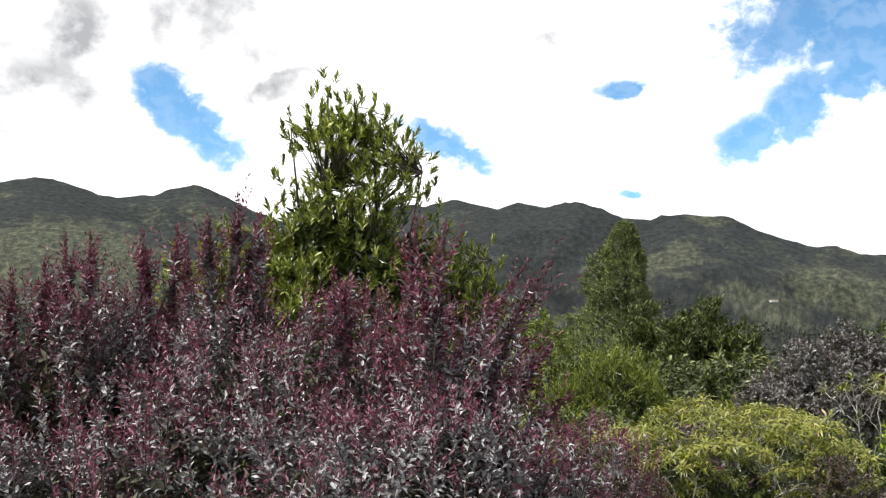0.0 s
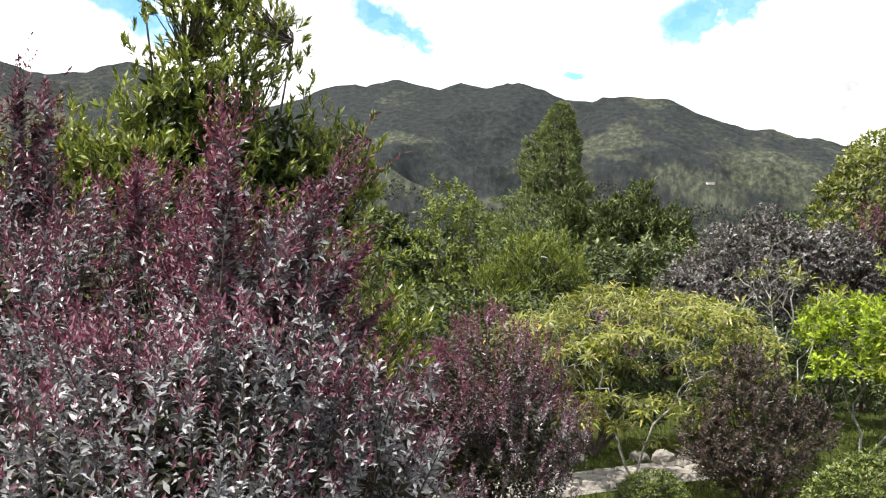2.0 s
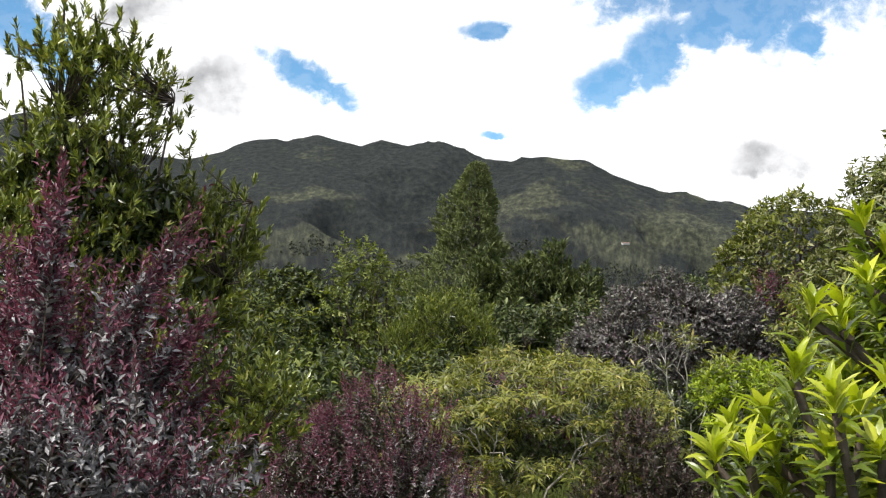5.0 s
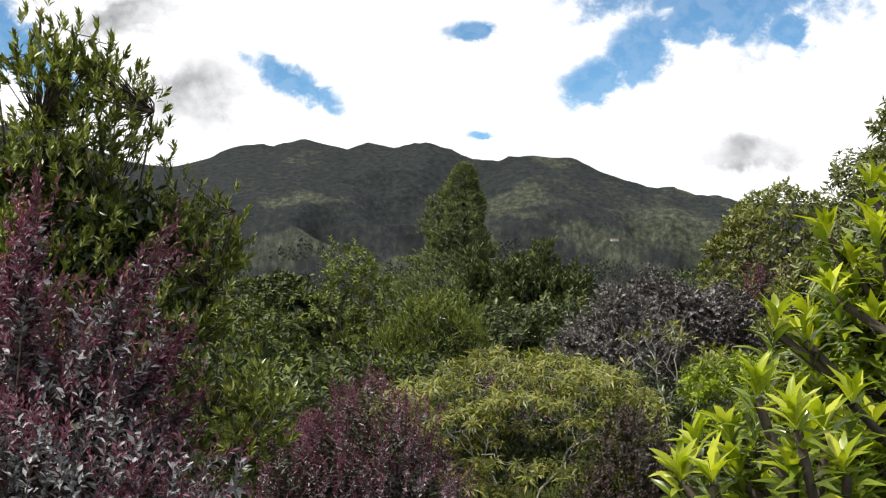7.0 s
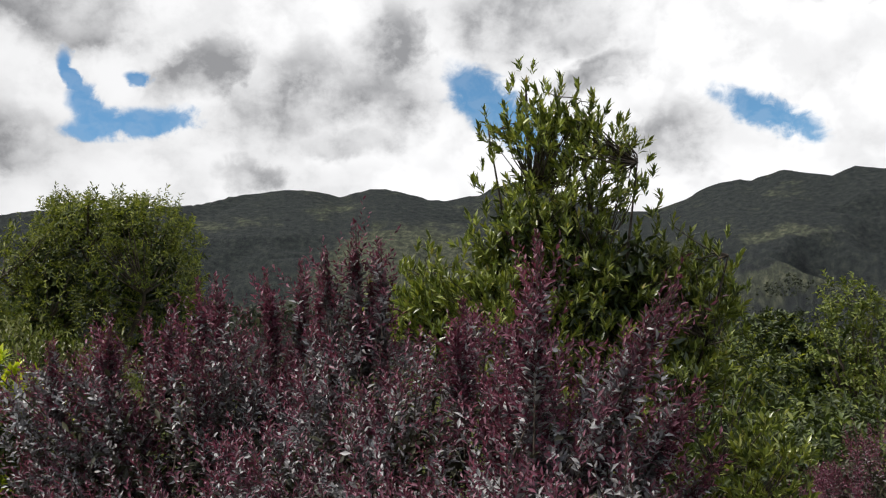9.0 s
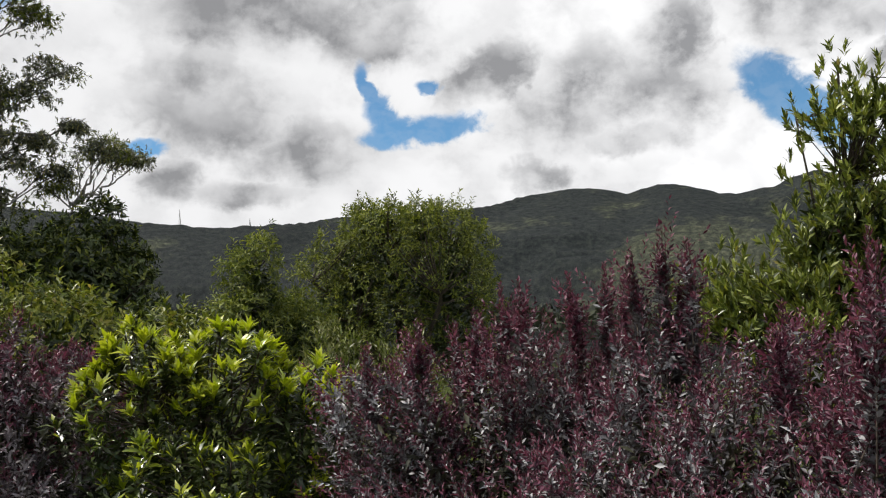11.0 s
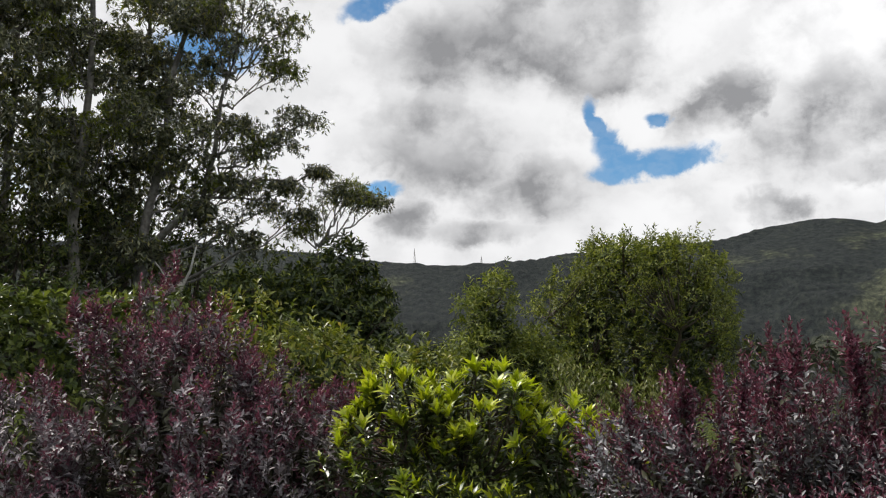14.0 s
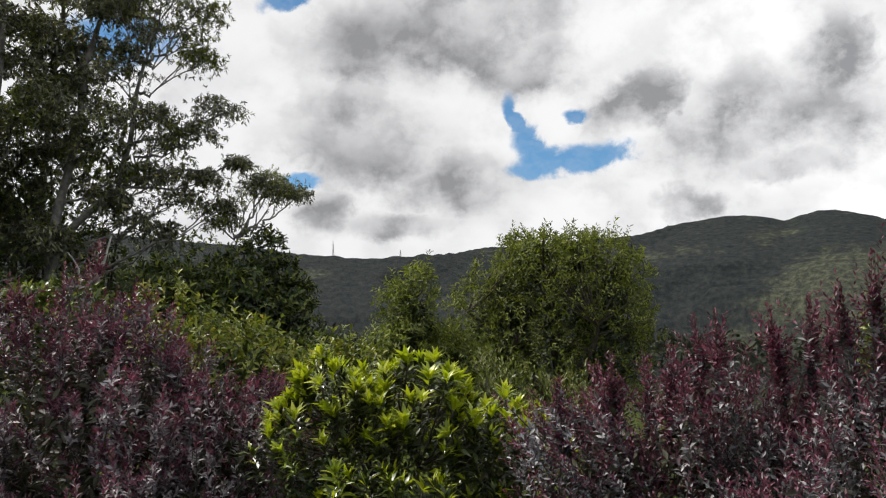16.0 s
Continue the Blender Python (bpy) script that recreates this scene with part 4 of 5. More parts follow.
def cypress(foot, top, half, rng, label, n=5200):
    """A cone of drooping sprays, fuller and uneven towards its foot."""
    ob = thing("cypress_tree", foot, label, "tree")
    h = top - foot[2]
    t = rng.random(n) ** 0.75
    turn = rng.random(n) * 6.283
    reach = half * (1 - t) ** 0.52 * (0.82 + 0.18 * np.sin(turn * 3 + t * 9) + rng.normal(0, 0.07, n)) * np.where(t < 0.45, 1 + 0.4 * np.cos(turn - 2.8), 1)
    reach *= np.sqrt(rng.uniform(0.55, 1, n)) * (0.92 + 0.5 * np.array([noise.noise(Vector((math.cos(a) * 1.6, math.sin(a) * 1.6, s * 9))) for a, s in zip(turn, t)]))
    P = np.stack([np.cos(turn) * reach, np.sin(turn) * reach, t * h + rng.normal(0, 0.08, n)], 1)
    P[:, 0] *= np.where(P[:, 0] > 0, 0.80, 1.40)
    out = np.stack([np.cos(turn), np.sin(turn), np.full(n, 0.9)], 1)
    b, w, u, f = shoots(P, unit(out + rng.normal(0, 0.25, out.shape)), rng.uniform(0.3, 0.6, n) * (1.05 - 0.7 * t), 9, 36, rng)
    size = rng.uniform(0.16, 0.32, len(b)) * np.repeat(1.05 - 0.5 * t, 9)
    part("foliage", leaves("foliage", b, w, u, size, size * 0.34, [M_FIR], None, 0.1, 0.2, True), ob)
    lines = [(bow((0, 0, 0), (0, 0, h * 0.96), 0, 8, rng, 0.02), 0.28, 0.02)]
    for _ in range(50):
        z, a = rng.uniform(0.1, 0.85) * h, rng.random() * 6.283
        r = half * (1 - z / h) ** 0.7 * 0.8
        lines.append((bow((0, 0, z - 0.3), (math.cos(a) * r, math.sin(a) * r, z + 0.3), 0.1, 4), 0.05, 0.01))
    part("trunk", tubes("trunk", lines, M_TWIG), ob)
    return ob


cypress((9.75, 60.0, 0.0), 9.8, 3.2, rng, "tall conical dark-green cypress standing alone")


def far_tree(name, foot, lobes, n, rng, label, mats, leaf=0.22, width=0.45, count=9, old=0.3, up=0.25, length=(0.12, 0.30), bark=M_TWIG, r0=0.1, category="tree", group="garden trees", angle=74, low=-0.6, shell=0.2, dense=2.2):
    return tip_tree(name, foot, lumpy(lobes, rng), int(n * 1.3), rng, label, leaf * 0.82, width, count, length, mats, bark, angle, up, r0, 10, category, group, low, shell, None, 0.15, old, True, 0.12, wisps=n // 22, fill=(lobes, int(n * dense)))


# the middle distance below the cypress
far_tree("slender_tree", foot_at(1.5, 26.5), [((1.6, 26.5, 2.75), (0.5, 0.5, 0.75)), ((1.3, 26.5, 2.1), (0.5, 0.5, 0.6)), ((1.5, 26.5, 1.2), (0.6, 0.5, 0.5))], 170, rng,
         "slender light-green tree with a thin upright trunk", [M_MEADOW, M_ROUND], 0.15, r0=0.05, dense=0.3, shell=0.45)
far_tree("slender_tree", foot_at(2.3, 26.3), [((2.35, 26.3, 2.35), (0.45, 0.45, 0.7)), ((2.2, 26.3, 1.5), (0.5, 0.5, 0.6))], 140, rng,
         "slender light-green tree with a thin upright trunk", [M_MEADOW, M_ROUND], 0.15, r0=0.05, dense=0.3, shell=0.45)
far_tree("feathery_tree", foot_at(3.7, 24.4), [((3.7, 24.4, 1.5), (0.85, 0.7, 0.8)), ((2.95, 24.5, 1.1), (0.7, 0.6, 0.6)), ((4.3, 24.3, 1.0), (0.5, 0.5, 0.6))], 600, rng,
         "feathery fresh-green bush below the cypress", [M_MEADOW, M_ROUND], 0.17, 0.2, up=0.7, angle=35)
far_tree("dark_tree", foot_at(0.2, 45.6), [((0.1, 45.6, 1.5), (1.6, 1.3, 1.35)), ((-1.0, 45.4, 0.8), (1.2, 1.1, 1.1)), ((1.3, 45.6, 0.8), (1.2, 1.0, 1.2))], 800, rng,
         "dense dark-green tree in the middle distance", [M_WOOD, M_ROUND], 0.3, old=0.2)
far_tree("pine_tree", foot_at(10.7, 44.5), [((10.7, 44.5, 2.6), (1.1, 1.0, 1.4)), ((11.9, 44.2, 1.6), (1.1, 1.0, 1.3)), ((9.4, 44.6, 1.9), (0.8, 0.9, 1.3))], 900, rng,
         "bushy dark-green pine beside the cypress", [M_WOOD, M_FIR], 0.32, 0.25, up=0.8, angle=35, old=0.5)
far_tree("pine_tree", foot_at(8.2, 47.0), [((8.2, 47, 2.4), (0.8, 0.8, 1.5)), ((7.6, 47, 1.2), (1.1, 1.0, 1.2))], 600, rng,
         "bushy dark-green pine beside the cypress", [M_WOOD, M_FIR], 0.32, 0.25, up=0.8, angle=35, old=0.5)
for k, (x, y, r, h, mats) in enumerate([
    (0.7, 20.0, 1.0, 1.15, [M_WOOD, M_MEADOW]), (4.9, 19.5, 0.8, 1.2, [M_YELLOW, M_MEADOW]), (4.0, 17.5, 0.6, 0.95, [M_PLUM, M_PURPLE]),
    (2.6, 21.0, 0.9, 1.1, [M_WOOD, M_ROUND]), (-0.9, 24.0, 1.2, 1.9, [M_WOOD, M_ROUND]), (5.8, 27.0, 1.4, 1.9, [M_WOOD, M_FIR]),
    (7.6, 28.0, 1.4, 2.1, [M_WOOD, M_IVY]), (4.9, 34.0, 1.6, 2.2, [M_WOOD, M_FIR]), (-2.4, 30.0, 1.6, 2.5, [M_WOOD, M_ROUND]),
    (-0.6, 13.0, 0.8, 1.5, [M_WOOD, M_MEADOW]), (0.4, 14.5, 0.8, 1.25, [M_WOOD, M_MEADOW]), (1.9, 15.5, 0.9, 1.15, [M_WOOD, M_MEADOW]),
    (-4.6, 40.0, 2.0, 3.2, [M_WOOD, M_ROUND]), (12.5, 30.0, 1.8, 2.6, [M_WOOD, M_FIR]),
]):
    z = float(garden(x, y))
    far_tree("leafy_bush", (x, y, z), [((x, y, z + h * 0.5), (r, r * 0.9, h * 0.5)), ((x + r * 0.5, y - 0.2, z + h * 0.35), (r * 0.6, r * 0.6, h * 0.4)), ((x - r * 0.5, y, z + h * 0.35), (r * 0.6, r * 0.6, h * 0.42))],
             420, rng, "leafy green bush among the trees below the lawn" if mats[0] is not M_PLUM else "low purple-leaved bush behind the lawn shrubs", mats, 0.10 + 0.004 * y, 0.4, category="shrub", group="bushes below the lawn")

# ---- the bank to the left ----
far_tree("round_tree", foot_at(-14.9, 21.2), [((-15.05, 21.15, 4.85), (1.75, 1.7, 1.85)), ((-14.15, 21.8, 5.0), (1.05, 1.0, 1.2)), ((-15.9, 20.5, 5.0), (0.9, 0.9, 1.2)), ((-14.1, 21.85, 3.6), (1.15, 1.1, 1.5)), ((-16.1, 20.3, 3.9), (1.15, 1.1, 1.5)), ((-15.5, 20.85, 6.35), (0.6, 0.6, 0.4)), ((-14.55, 21.55, 6.15), (0.6, 0.6, 0.4))], 2300, rng,
         "large rounded acacia-like tree with fine olive-green foliage", [M_ROUND, M_WOOD], 0.14, 0.3, old=0.15, r0=0.14, dense=4.5)
far_tree("young_tree", foot_at(-15.9, 16.9), [((-15.9, 16.95, 4.4), (0.6, 0.6, 0.98)), ((-15.9, 16.9, 3.5), (0.95, 0.9, 0.9)), ((-15.2, 17.6, 3.2), (0.7, 0.7, 0.9))], 800, rng,
         "small pointed tree beside the rounded one", [M_ROUND, M_MEADOW], 0.15, 0.3, old=0.4, dense=4)
far_tree("dark_tree", foot_at(-28.0, 21.6), [((-28.0, 21.4, 6.0), (1.9, 1.9, 1.9)), ((-27.4, 22.0, 5.2), (1.3, 1.3, 1.6)), ((-29.0, 20.0, 5.3), (2.0, 2.0, 2.0))], 1100, rng,
         "dense dark-green tree at the edge of the wood", [M_WOOD, M_ROUND], 0.28, 0.4, old=0.25)
far_tree("leafy_bush", foot_at(-9.5, 7.8), [((-9.5, 7.7, 2.9), (0.8, 0.8, 0.8)), ((-9.0, 8.5, 2.6), (0.8, 0.7, 0.7)), ((-10.0, 7.0, 3.0), (0.7, 0.7, 0.8))], 800, rng,
         "light-green leafy bush behind the purple shrub", [M_YELLOW, M_MEADOW], 0.11, 0.4, old=0.4, category="shrub", group="bushes on the bank")
far_tree("sage_bush", foot_at(-8.9, 11.5), [((-8.9, 11.5, 2.5), (0.7, 0.6, 0.55)), ((-8.2, 12.1, 2.3), (0.5, 0.5, 0.5))], 260, rng,
         "soft grey-green bush with upright shoots", [M_IVY, M_MEADOW], 0.11, 0.3, up=0.8, angle=35, category="shrub", group="bushes on the bank")


def hedge():
    ob = thing("hedge", foot_at(-8.3, 3.2), "clipped green hedge with a flat leafy top", "hedge")
    foot = np.array(foot_at(-8.3, 3.2))
    n = 2600
    s = rng.random(n)
    y = 0.2 + s * 4.8
    x = -8.75 + 0.17 * y + rng.normal(0, 0.04, n)
    top = rng.random(n) < 0.5
    z = np.where(top, 3.72 + rng.normal(0, 0.05, n) + 0.06 * np.sin(y * 4), rng.uniform(1.9, 3.7, n))
    x = x + np.where(top, rng.uniform(-0.8, 0.3, n), 0.3 + rng.normal(0, 0.04, n))
    P = np.stack([x, y, z], 1)
    D = unit(np.where(top[:, None], [[0.1, 0, 1]], [[1, 0, 0.5]]) + rng.normal(0, 0.3, P.shape))
    b, w, u, f = shoots(P, D, rng.uniform(0.06, 0.14, n), 9, 65, rng)
    size = rng.uniform(0.06, 0.10, len(b))
    idx = (rng.random(len(b)) < 0.4).astype(int)
    part("foliage", leaves("foliage", b - foot, w, u, size, size * 0.45, [M_MEADOW, M_DEEP], idx, 0.15, 0.2, True), ob)
    lines = [(bow((-8.75 + 0.17 * yy - foot[0], yy - foot[1], float(garden(-8.5, yy)) - foot[2] - 0.05), (-8.75 + 0.17 * yy - foot[0], yy - foot[1] + 0.1, 1.9), 0, 4, rng, 0.03), 0.04, 0.01) for yy in np.arange(0.4, 5, 0.35)]
    part("trunk", tubes("trunk", lines, M_TWIG), ob)


hedge()


def gum_tree(foot, spine, targets, rng, label, r0=0.3, twigs=20, tufts=5, dome=False, leaf=0.235):
    """A tall gum: a smooth pale trunk, arms that reach the targets (place, spread), each ending in a fan of fine twigs with hanging leaves on top."""
    ob = thing("eucalyptus_tree", foot, label, "tree", "eucalyptus wood")
    foot = np.array(foot, float)
    spine = np.array(spine, float) - foot
    fine = np.linspace(0, len(spine) - 1, 12)
    spine = np.stack([np.interp(fine, np.arange(len(spine)), spine[:, i]) for i in range(3)], 1)
    spine[1:-1] += rng.normal(0, 0.08, (10, 3))
    lines, P = [(spine, r0, 0.05)], []
    for x, y, z, r in targets:
        e = np.array((x, y, z)) - foot
        gap = np.linalg.norm(spine - e, axis=1)
        s = spine[np.argmin(gap + 2.0 * np.maximum(0, spine[:, 2] - e[2] + 0.45 * gap))]
        joint = s + (e - s) * max(0.25, 1 - 1.3 * r / max(gap.min(), 0.1)) - [0, 0, 0.35 * r]
        lines.append((bow(s, joint, 0.08 * np.linalg.norm(joint - s), 6, rng, 0.08), 0.07, 0.04))
        d = unit(rng.normal(size=(twigs, 3)) + [0, 0, 0.5] + 0.4 * unit(e - s))
        if dome:
            d[:, 2] = np.abs(d[:, 2]) * 0.9
        q = e + d * np.array([1, 1, 0.62]) * r * rng.uniform(0.55, 1.0, (twigs, 1)) ** 0.6
        forked(joint, q if dome else q[::2], rng, 0.008, 0.07, lines)
        P.append((q[:, None] + rng.normal(0, 0.17 * r + 0.06, (twigs, tufts, 3)) * [1, 1, 0.7]).reshape(-1, 3))
    P = np.concatenate(P)
    D = unit(np.array([[0, 0, -0.75]]) + rng.normal(0, 0.45, P.shape))
    b, w, u, f = shoots(P, D, 0.22, 8, 42, rng)
    size = leaf * rng.uniform(0.7, 1.35, len(b))
    tint = np.array([noise.noise(Vector(p * 0.45)) for p in P])
    idx = (rng.random(len(b)) < np.repeat(np.clip(tint * 1.6, 0.05, 0.8), 8)).astype(int)
    q = np.arange(len(b)) % 4 > 0
    size = size[q] * 1.1
    part("foliage", leaves("foliage", b[q], w[q], u[q], size, size * 0.32, [M_GUM, M_ROUND], idx[q], 0.15, 0.1, True), ob)
    part("trunk", tubes("trunk", lines, M_GUMBARK, 7), ob, "smooth pale grey bark")
    return ob


def column(rng, x, y, low, high, reach, n):
    """Places for leafy arms all up a trunk."""
    rows = []
    for i in range(n):
        a, z = rng.random() * 6.283, low + (high - low) * (i + rng.random()) / n
        r = reach * rng.uniform(0.35, 1.0) * (1.1 - 0.4 * (z - low) / (high - low))
        rows.append((x + math.cos(a) * r, y + math.sin(a) * r, z, rng.uniform(0.8, 1.4)))
    return rows


for x, y, h, dx, dy, n, reach in [
    (-38.4, 16.6, 25, 0.6, 1.0, 30, 3.0), (-37.6, 18.9, 23, 1.0, 2.4, 28, 2.8), (-38.8, 13.0, 26, 0.2, 0.5, 30, 3.2), (-42.0, 15.2, 26, 0, 1, 28, 3.4),
    (-41.0, 20.0, 22, 0.5, 1.0, 26, 2.8), (-40.0, 9.5, 26, 0, 0, 26, 3.4), (-44.0, 12.0, 26, 0, 0, 22, 3.4),
]:
    z = float(garden(x, y))
    gum_tree((x, y, z), [(x, y, z), (x + dx * 0.3, y + dy * 0.2, h * 0.5), (x + dx, y + dy, h)], column(rng, x + dx * 0.6, y + dy * 0.6, 9.0, h + 0.5, reach, n), rng,
             "tall eucalyptus with a pale slender trunk and drooping dark foliage")
# behind them, filling the wood
for x, y, h, n, reach in [(-46.0, 17.5, 25, 22, 3.6), (-47.0, 12.5, 26, 24, 3.8), (-45.0, 9.0, 26, 18, 3.6)]:
    z = float(garden(x, y))
    gum_tree((x, y, z), [(x, y, z), (x + 0.3, y + 0.4, h * 0.5), (x, y + 0.8, h)], column(rng, x, y, 8.0, h + 0.5, reach, n), rng, "tall eucalyptus in the depth of the wood", twigs=13)
# the leaning one, whose open limbs reach out to the side
gum_tree((-37.6, 18.4, float(garden(-37.6, 18.4))), [(-37.6, 18.4, 4.6), (-37.25, 18.85, 8.7), (-36.2, 20.1, 10.7), (-35.6, 21.0, 11.9), (-35.2, 21.2, 13.5), (-34.7, 21.1, 15.3), (-34.4, 21.3, 16.4)], [
    (-33.3, 23.4, 14.4, 1.25), (-33.5, 23.0, 13.5, 0.9), (-33.3, 21.8, 16.9, 1.5), (-33.2, 22.5, 16.2, 1.2), (-33.3, 20.9, 18.6, 1.6), (-34.0, 20.0, 18.2, 1.5), (-34.5, 22.1, 13.0, 1.1), (-34.4, 22.3, 11.8, 1.1),
    (-34.6, 21.4, 14.1, 1.2), (-34.6, 23.0, 11.0, 1.0), (-33.9, 23.5, 11.8, 0.8), (-35.3, 20.6, 15.8, 1.4), (-35.4, 20.0, 13.6, 1.3), (-33.6, 24.1, 10.7, 0.7), (-33.1, 24.5, 12.5, 0.5), (-35.6, 21.6, 10.0, 1.2), (-32.7, 22.5, 17.9, 1.2), (-33.0, 21.6, 19.6, 1.3),
], rng, "leaning eucalyptus whose open limbs reach out sideways", 0.2, 36, 5, True, 0.16)
# the umbrella-topped one beyond the dark tree
gum_tree((-34.2, 23.6, float(garden(-34.2, 23.6))), [(-34.2, 23.6, 4.3), (-34.1, 24.0, 7.0), (-33.7, 24.6, 8.8), (-33.5, 24.9, 9.6)], [
    (-32.9, 25.3, 11.3, 1.25), (-32.4, 26.0, 11.2, 1.05), (-33.7, 24.4, 10.1, 0.75), (-32.6, 25.7, 11.7, 0.9), (-32.1, 26.5, 11.2, 0.8)], rng, "small umbrella-topped eucalyptus with a fan of fine bare twigs", 0.11, 46, 5, True, 0.12)
# undergrowth at the foot of the wood
for x, y, r, h in [(-33.0, 13.5, 1.8, 3.2), (-32.0, 16.5, 1.7, 3.0), (-31.5, 19.0, 1.6, 3.4), (-33.5, 10.5, 1.9, 3.2), (-37, 8, 2.6, 6.5), (-42.5, 13.0, 3.2, 11), (-42, 16.8, 3.2, 11), (-42, 20.5, 3.0, 10), (-39, 22.0, 2.0, 6.6), (-42, 9, 3.2, 11), (-40, 15, 2.2, 6.5), (-39.5, 18.5, 2.2, 6.5), (-37, 24.5, 1.8, 5.2), (-24, 17.5, 1.3, 2.2), (-22, 19.5, 1.2, 1.9), (-20.5, 22.5, 1.3, 2.0)]:
    z = float(garden(x, y))
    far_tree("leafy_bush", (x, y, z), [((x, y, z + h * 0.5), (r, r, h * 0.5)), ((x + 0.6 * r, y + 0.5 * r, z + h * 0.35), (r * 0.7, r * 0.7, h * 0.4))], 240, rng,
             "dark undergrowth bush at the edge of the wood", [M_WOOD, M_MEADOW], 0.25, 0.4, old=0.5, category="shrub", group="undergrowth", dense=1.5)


def dead_stump(x, y, top):
    """A pale broken trunk with two bare limbs."""
    z = float(garden(x, y))
    ob = thing("dead_stump", (x, y, z), "pale weathered broken trunk at the foot of the wood", "tree stump")
    h = top - z
    part("trunk", tubes("trunk", [([(0, 0, -0.05), (0.05, 0.1, h * 0.5), (0.0, 0.1, h)], 0.3, 0.2)], M_WHITEBARK, 9), ob)
    part("limb", tubes("limb", [(bow((0.0, 0.05, h * 0.7), (0.2, 0.75, h + 1.3), 0.1, 6, rng, 0.05), 0.07, 0.03)], M_WHITEBARK, 7), ob)
    part("limb", tubes("limb", [(bow((0.0, 0.05, h * 0.75), (-0.2, -0.6, h + 0.7), 0.1, 6, rng, 0.05), 0.06, 0.02)], M_WHITEBARK, 7), ob)


dead_stump(-31.3, 17.3, 7.4)

# ---- shrubs with large glossy leaves near the walk ----


def blade(length, width, mats):
    """One broad leaf with a raised midrib and a drooping tip, along +x."""
    xs = [0.0, 0.12, 0.35, 0.62, 0.85, 1.0]
    ws = [0.05, 0.42, 0.95, 1.0, 0.6, 0.02]
    V, F = [], []
    for i, (t, w) in enumerate(zip(xs, ws)):
        z = 0.10 * math.sin(t * 3.0) * length - 0.10 * t * t * length
        for s in (-1, -0.5, 0, 0.5, 1):
            V.append((t * length, 0.5 * s * w * width, z + (abs(s) * 0.22) * w * width))
    for i in range(len(xs) - 1):
        for j in range(4):
            a = i * 5 + j
            F.append((a, a + 1, a + 6, a + 5))
    return mesh_of("leaf", V, F, mats, smooth=True)


LEAF_NEW = blade(0.125, 0.027, [leaf_material("glossy_new_leaf", [(0.0, (0.28, 0.35, 0.016)), (0.6, (0.47, 0.54, 0.03)), (1.0, (0.62, 0.64, 0.09))], 0.42, 0.42, coat=0.2, single=True)])
LEAF_OLD = blade(0.125, 0.025, [leaf_material("glossy_old_leaf", [(0.0, (0.10, 0.145, 0.014)), (1.0, (0.24, 0.31, 0.035))], 0.32, 0.3, coat=0.4, single=True)])


def whorl_shrub(name, foot, tips, rng, label, singles, scale=1.0, below=4, top_count=9, fill=(), dull=None):
    """A shrub of upright stems, each with a bright tuft of leaves at its end and darker ones below."""
    ob = thing(name, foot, label, "shrub", "glossy-leaved shrubs")
    foot = np.array(foot, float)
    tips = np.asarray(tips, float) - foot
    lines = stems((0, 0, 0), tips, rng, 0.02, 0.005, max(5, len(tips) // 6), 0.08)
    part("trunk", tubes("trunk", lines, M_TWIG), ob)
    P, D, U, S, I = [], [], [], [], []
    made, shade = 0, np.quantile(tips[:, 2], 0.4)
    for t in tips:
        way = unit(np.array([t[0] * 0.35, t[1] * 0.35, 0.8]) + rng.normal(0, 0.15, 3))
        for level in range(below + 1):
            k = top_count if level == 0 else 6
            ang = (42 if level == 0 else 64 + 5 * level) + rng.normal(0, 4)
            b, w, u, f = shoots((t - way * 0.055 * level * scale)[None], way[None], 0.03 * scale, k, ang, rng)
            u = np.cross(np.cross(w, way), w) + rng.normal(0, 0.1, w.shape)
            for bb, ww, uu in zip(b, w, u):
                size = scale * rng.uniform(0.75, 1.15)
                # lower tufts take dark old leaves too, which paints their shade
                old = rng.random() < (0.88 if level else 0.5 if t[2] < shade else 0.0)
                if made < singles:
                    x = unit(ww)
                    y = unit(np.cross(uu, x))
                    z = np.cross(x, y)
                    leaf = new("leaf", LEAF_OLD if old else LEAF_NEW)
                    leaf.parent = ob
                    leaf.matrix_local = Matrix(((x[0], y[0], z[0], bb[0]), (x[1], y[1], z[1], bb[1]), (x[2], y[2], z[2], bb[2]), (0, 0, 0, 1))) @ Matrix.Diagonal((size, size, size, 1))
                    made += 1
                else:
                    P.append(bb), D.append(ww), U.append(uu), S.append(size * 0.125), I.append(int(old))
    # filler leaves; in M_DEEP their dark colour stands in for inner shade
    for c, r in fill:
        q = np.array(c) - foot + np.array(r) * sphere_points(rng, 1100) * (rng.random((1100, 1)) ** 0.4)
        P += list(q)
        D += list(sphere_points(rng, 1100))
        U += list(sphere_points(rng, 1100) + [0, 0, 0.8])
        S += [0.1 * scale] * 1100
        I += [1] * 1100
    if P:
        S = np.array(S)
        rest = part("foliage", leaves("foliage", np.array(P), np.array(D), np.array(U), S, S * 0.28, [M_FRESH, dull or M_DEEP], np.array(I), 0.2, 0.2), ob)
        rest["kind"] = "stuff"
    return ob


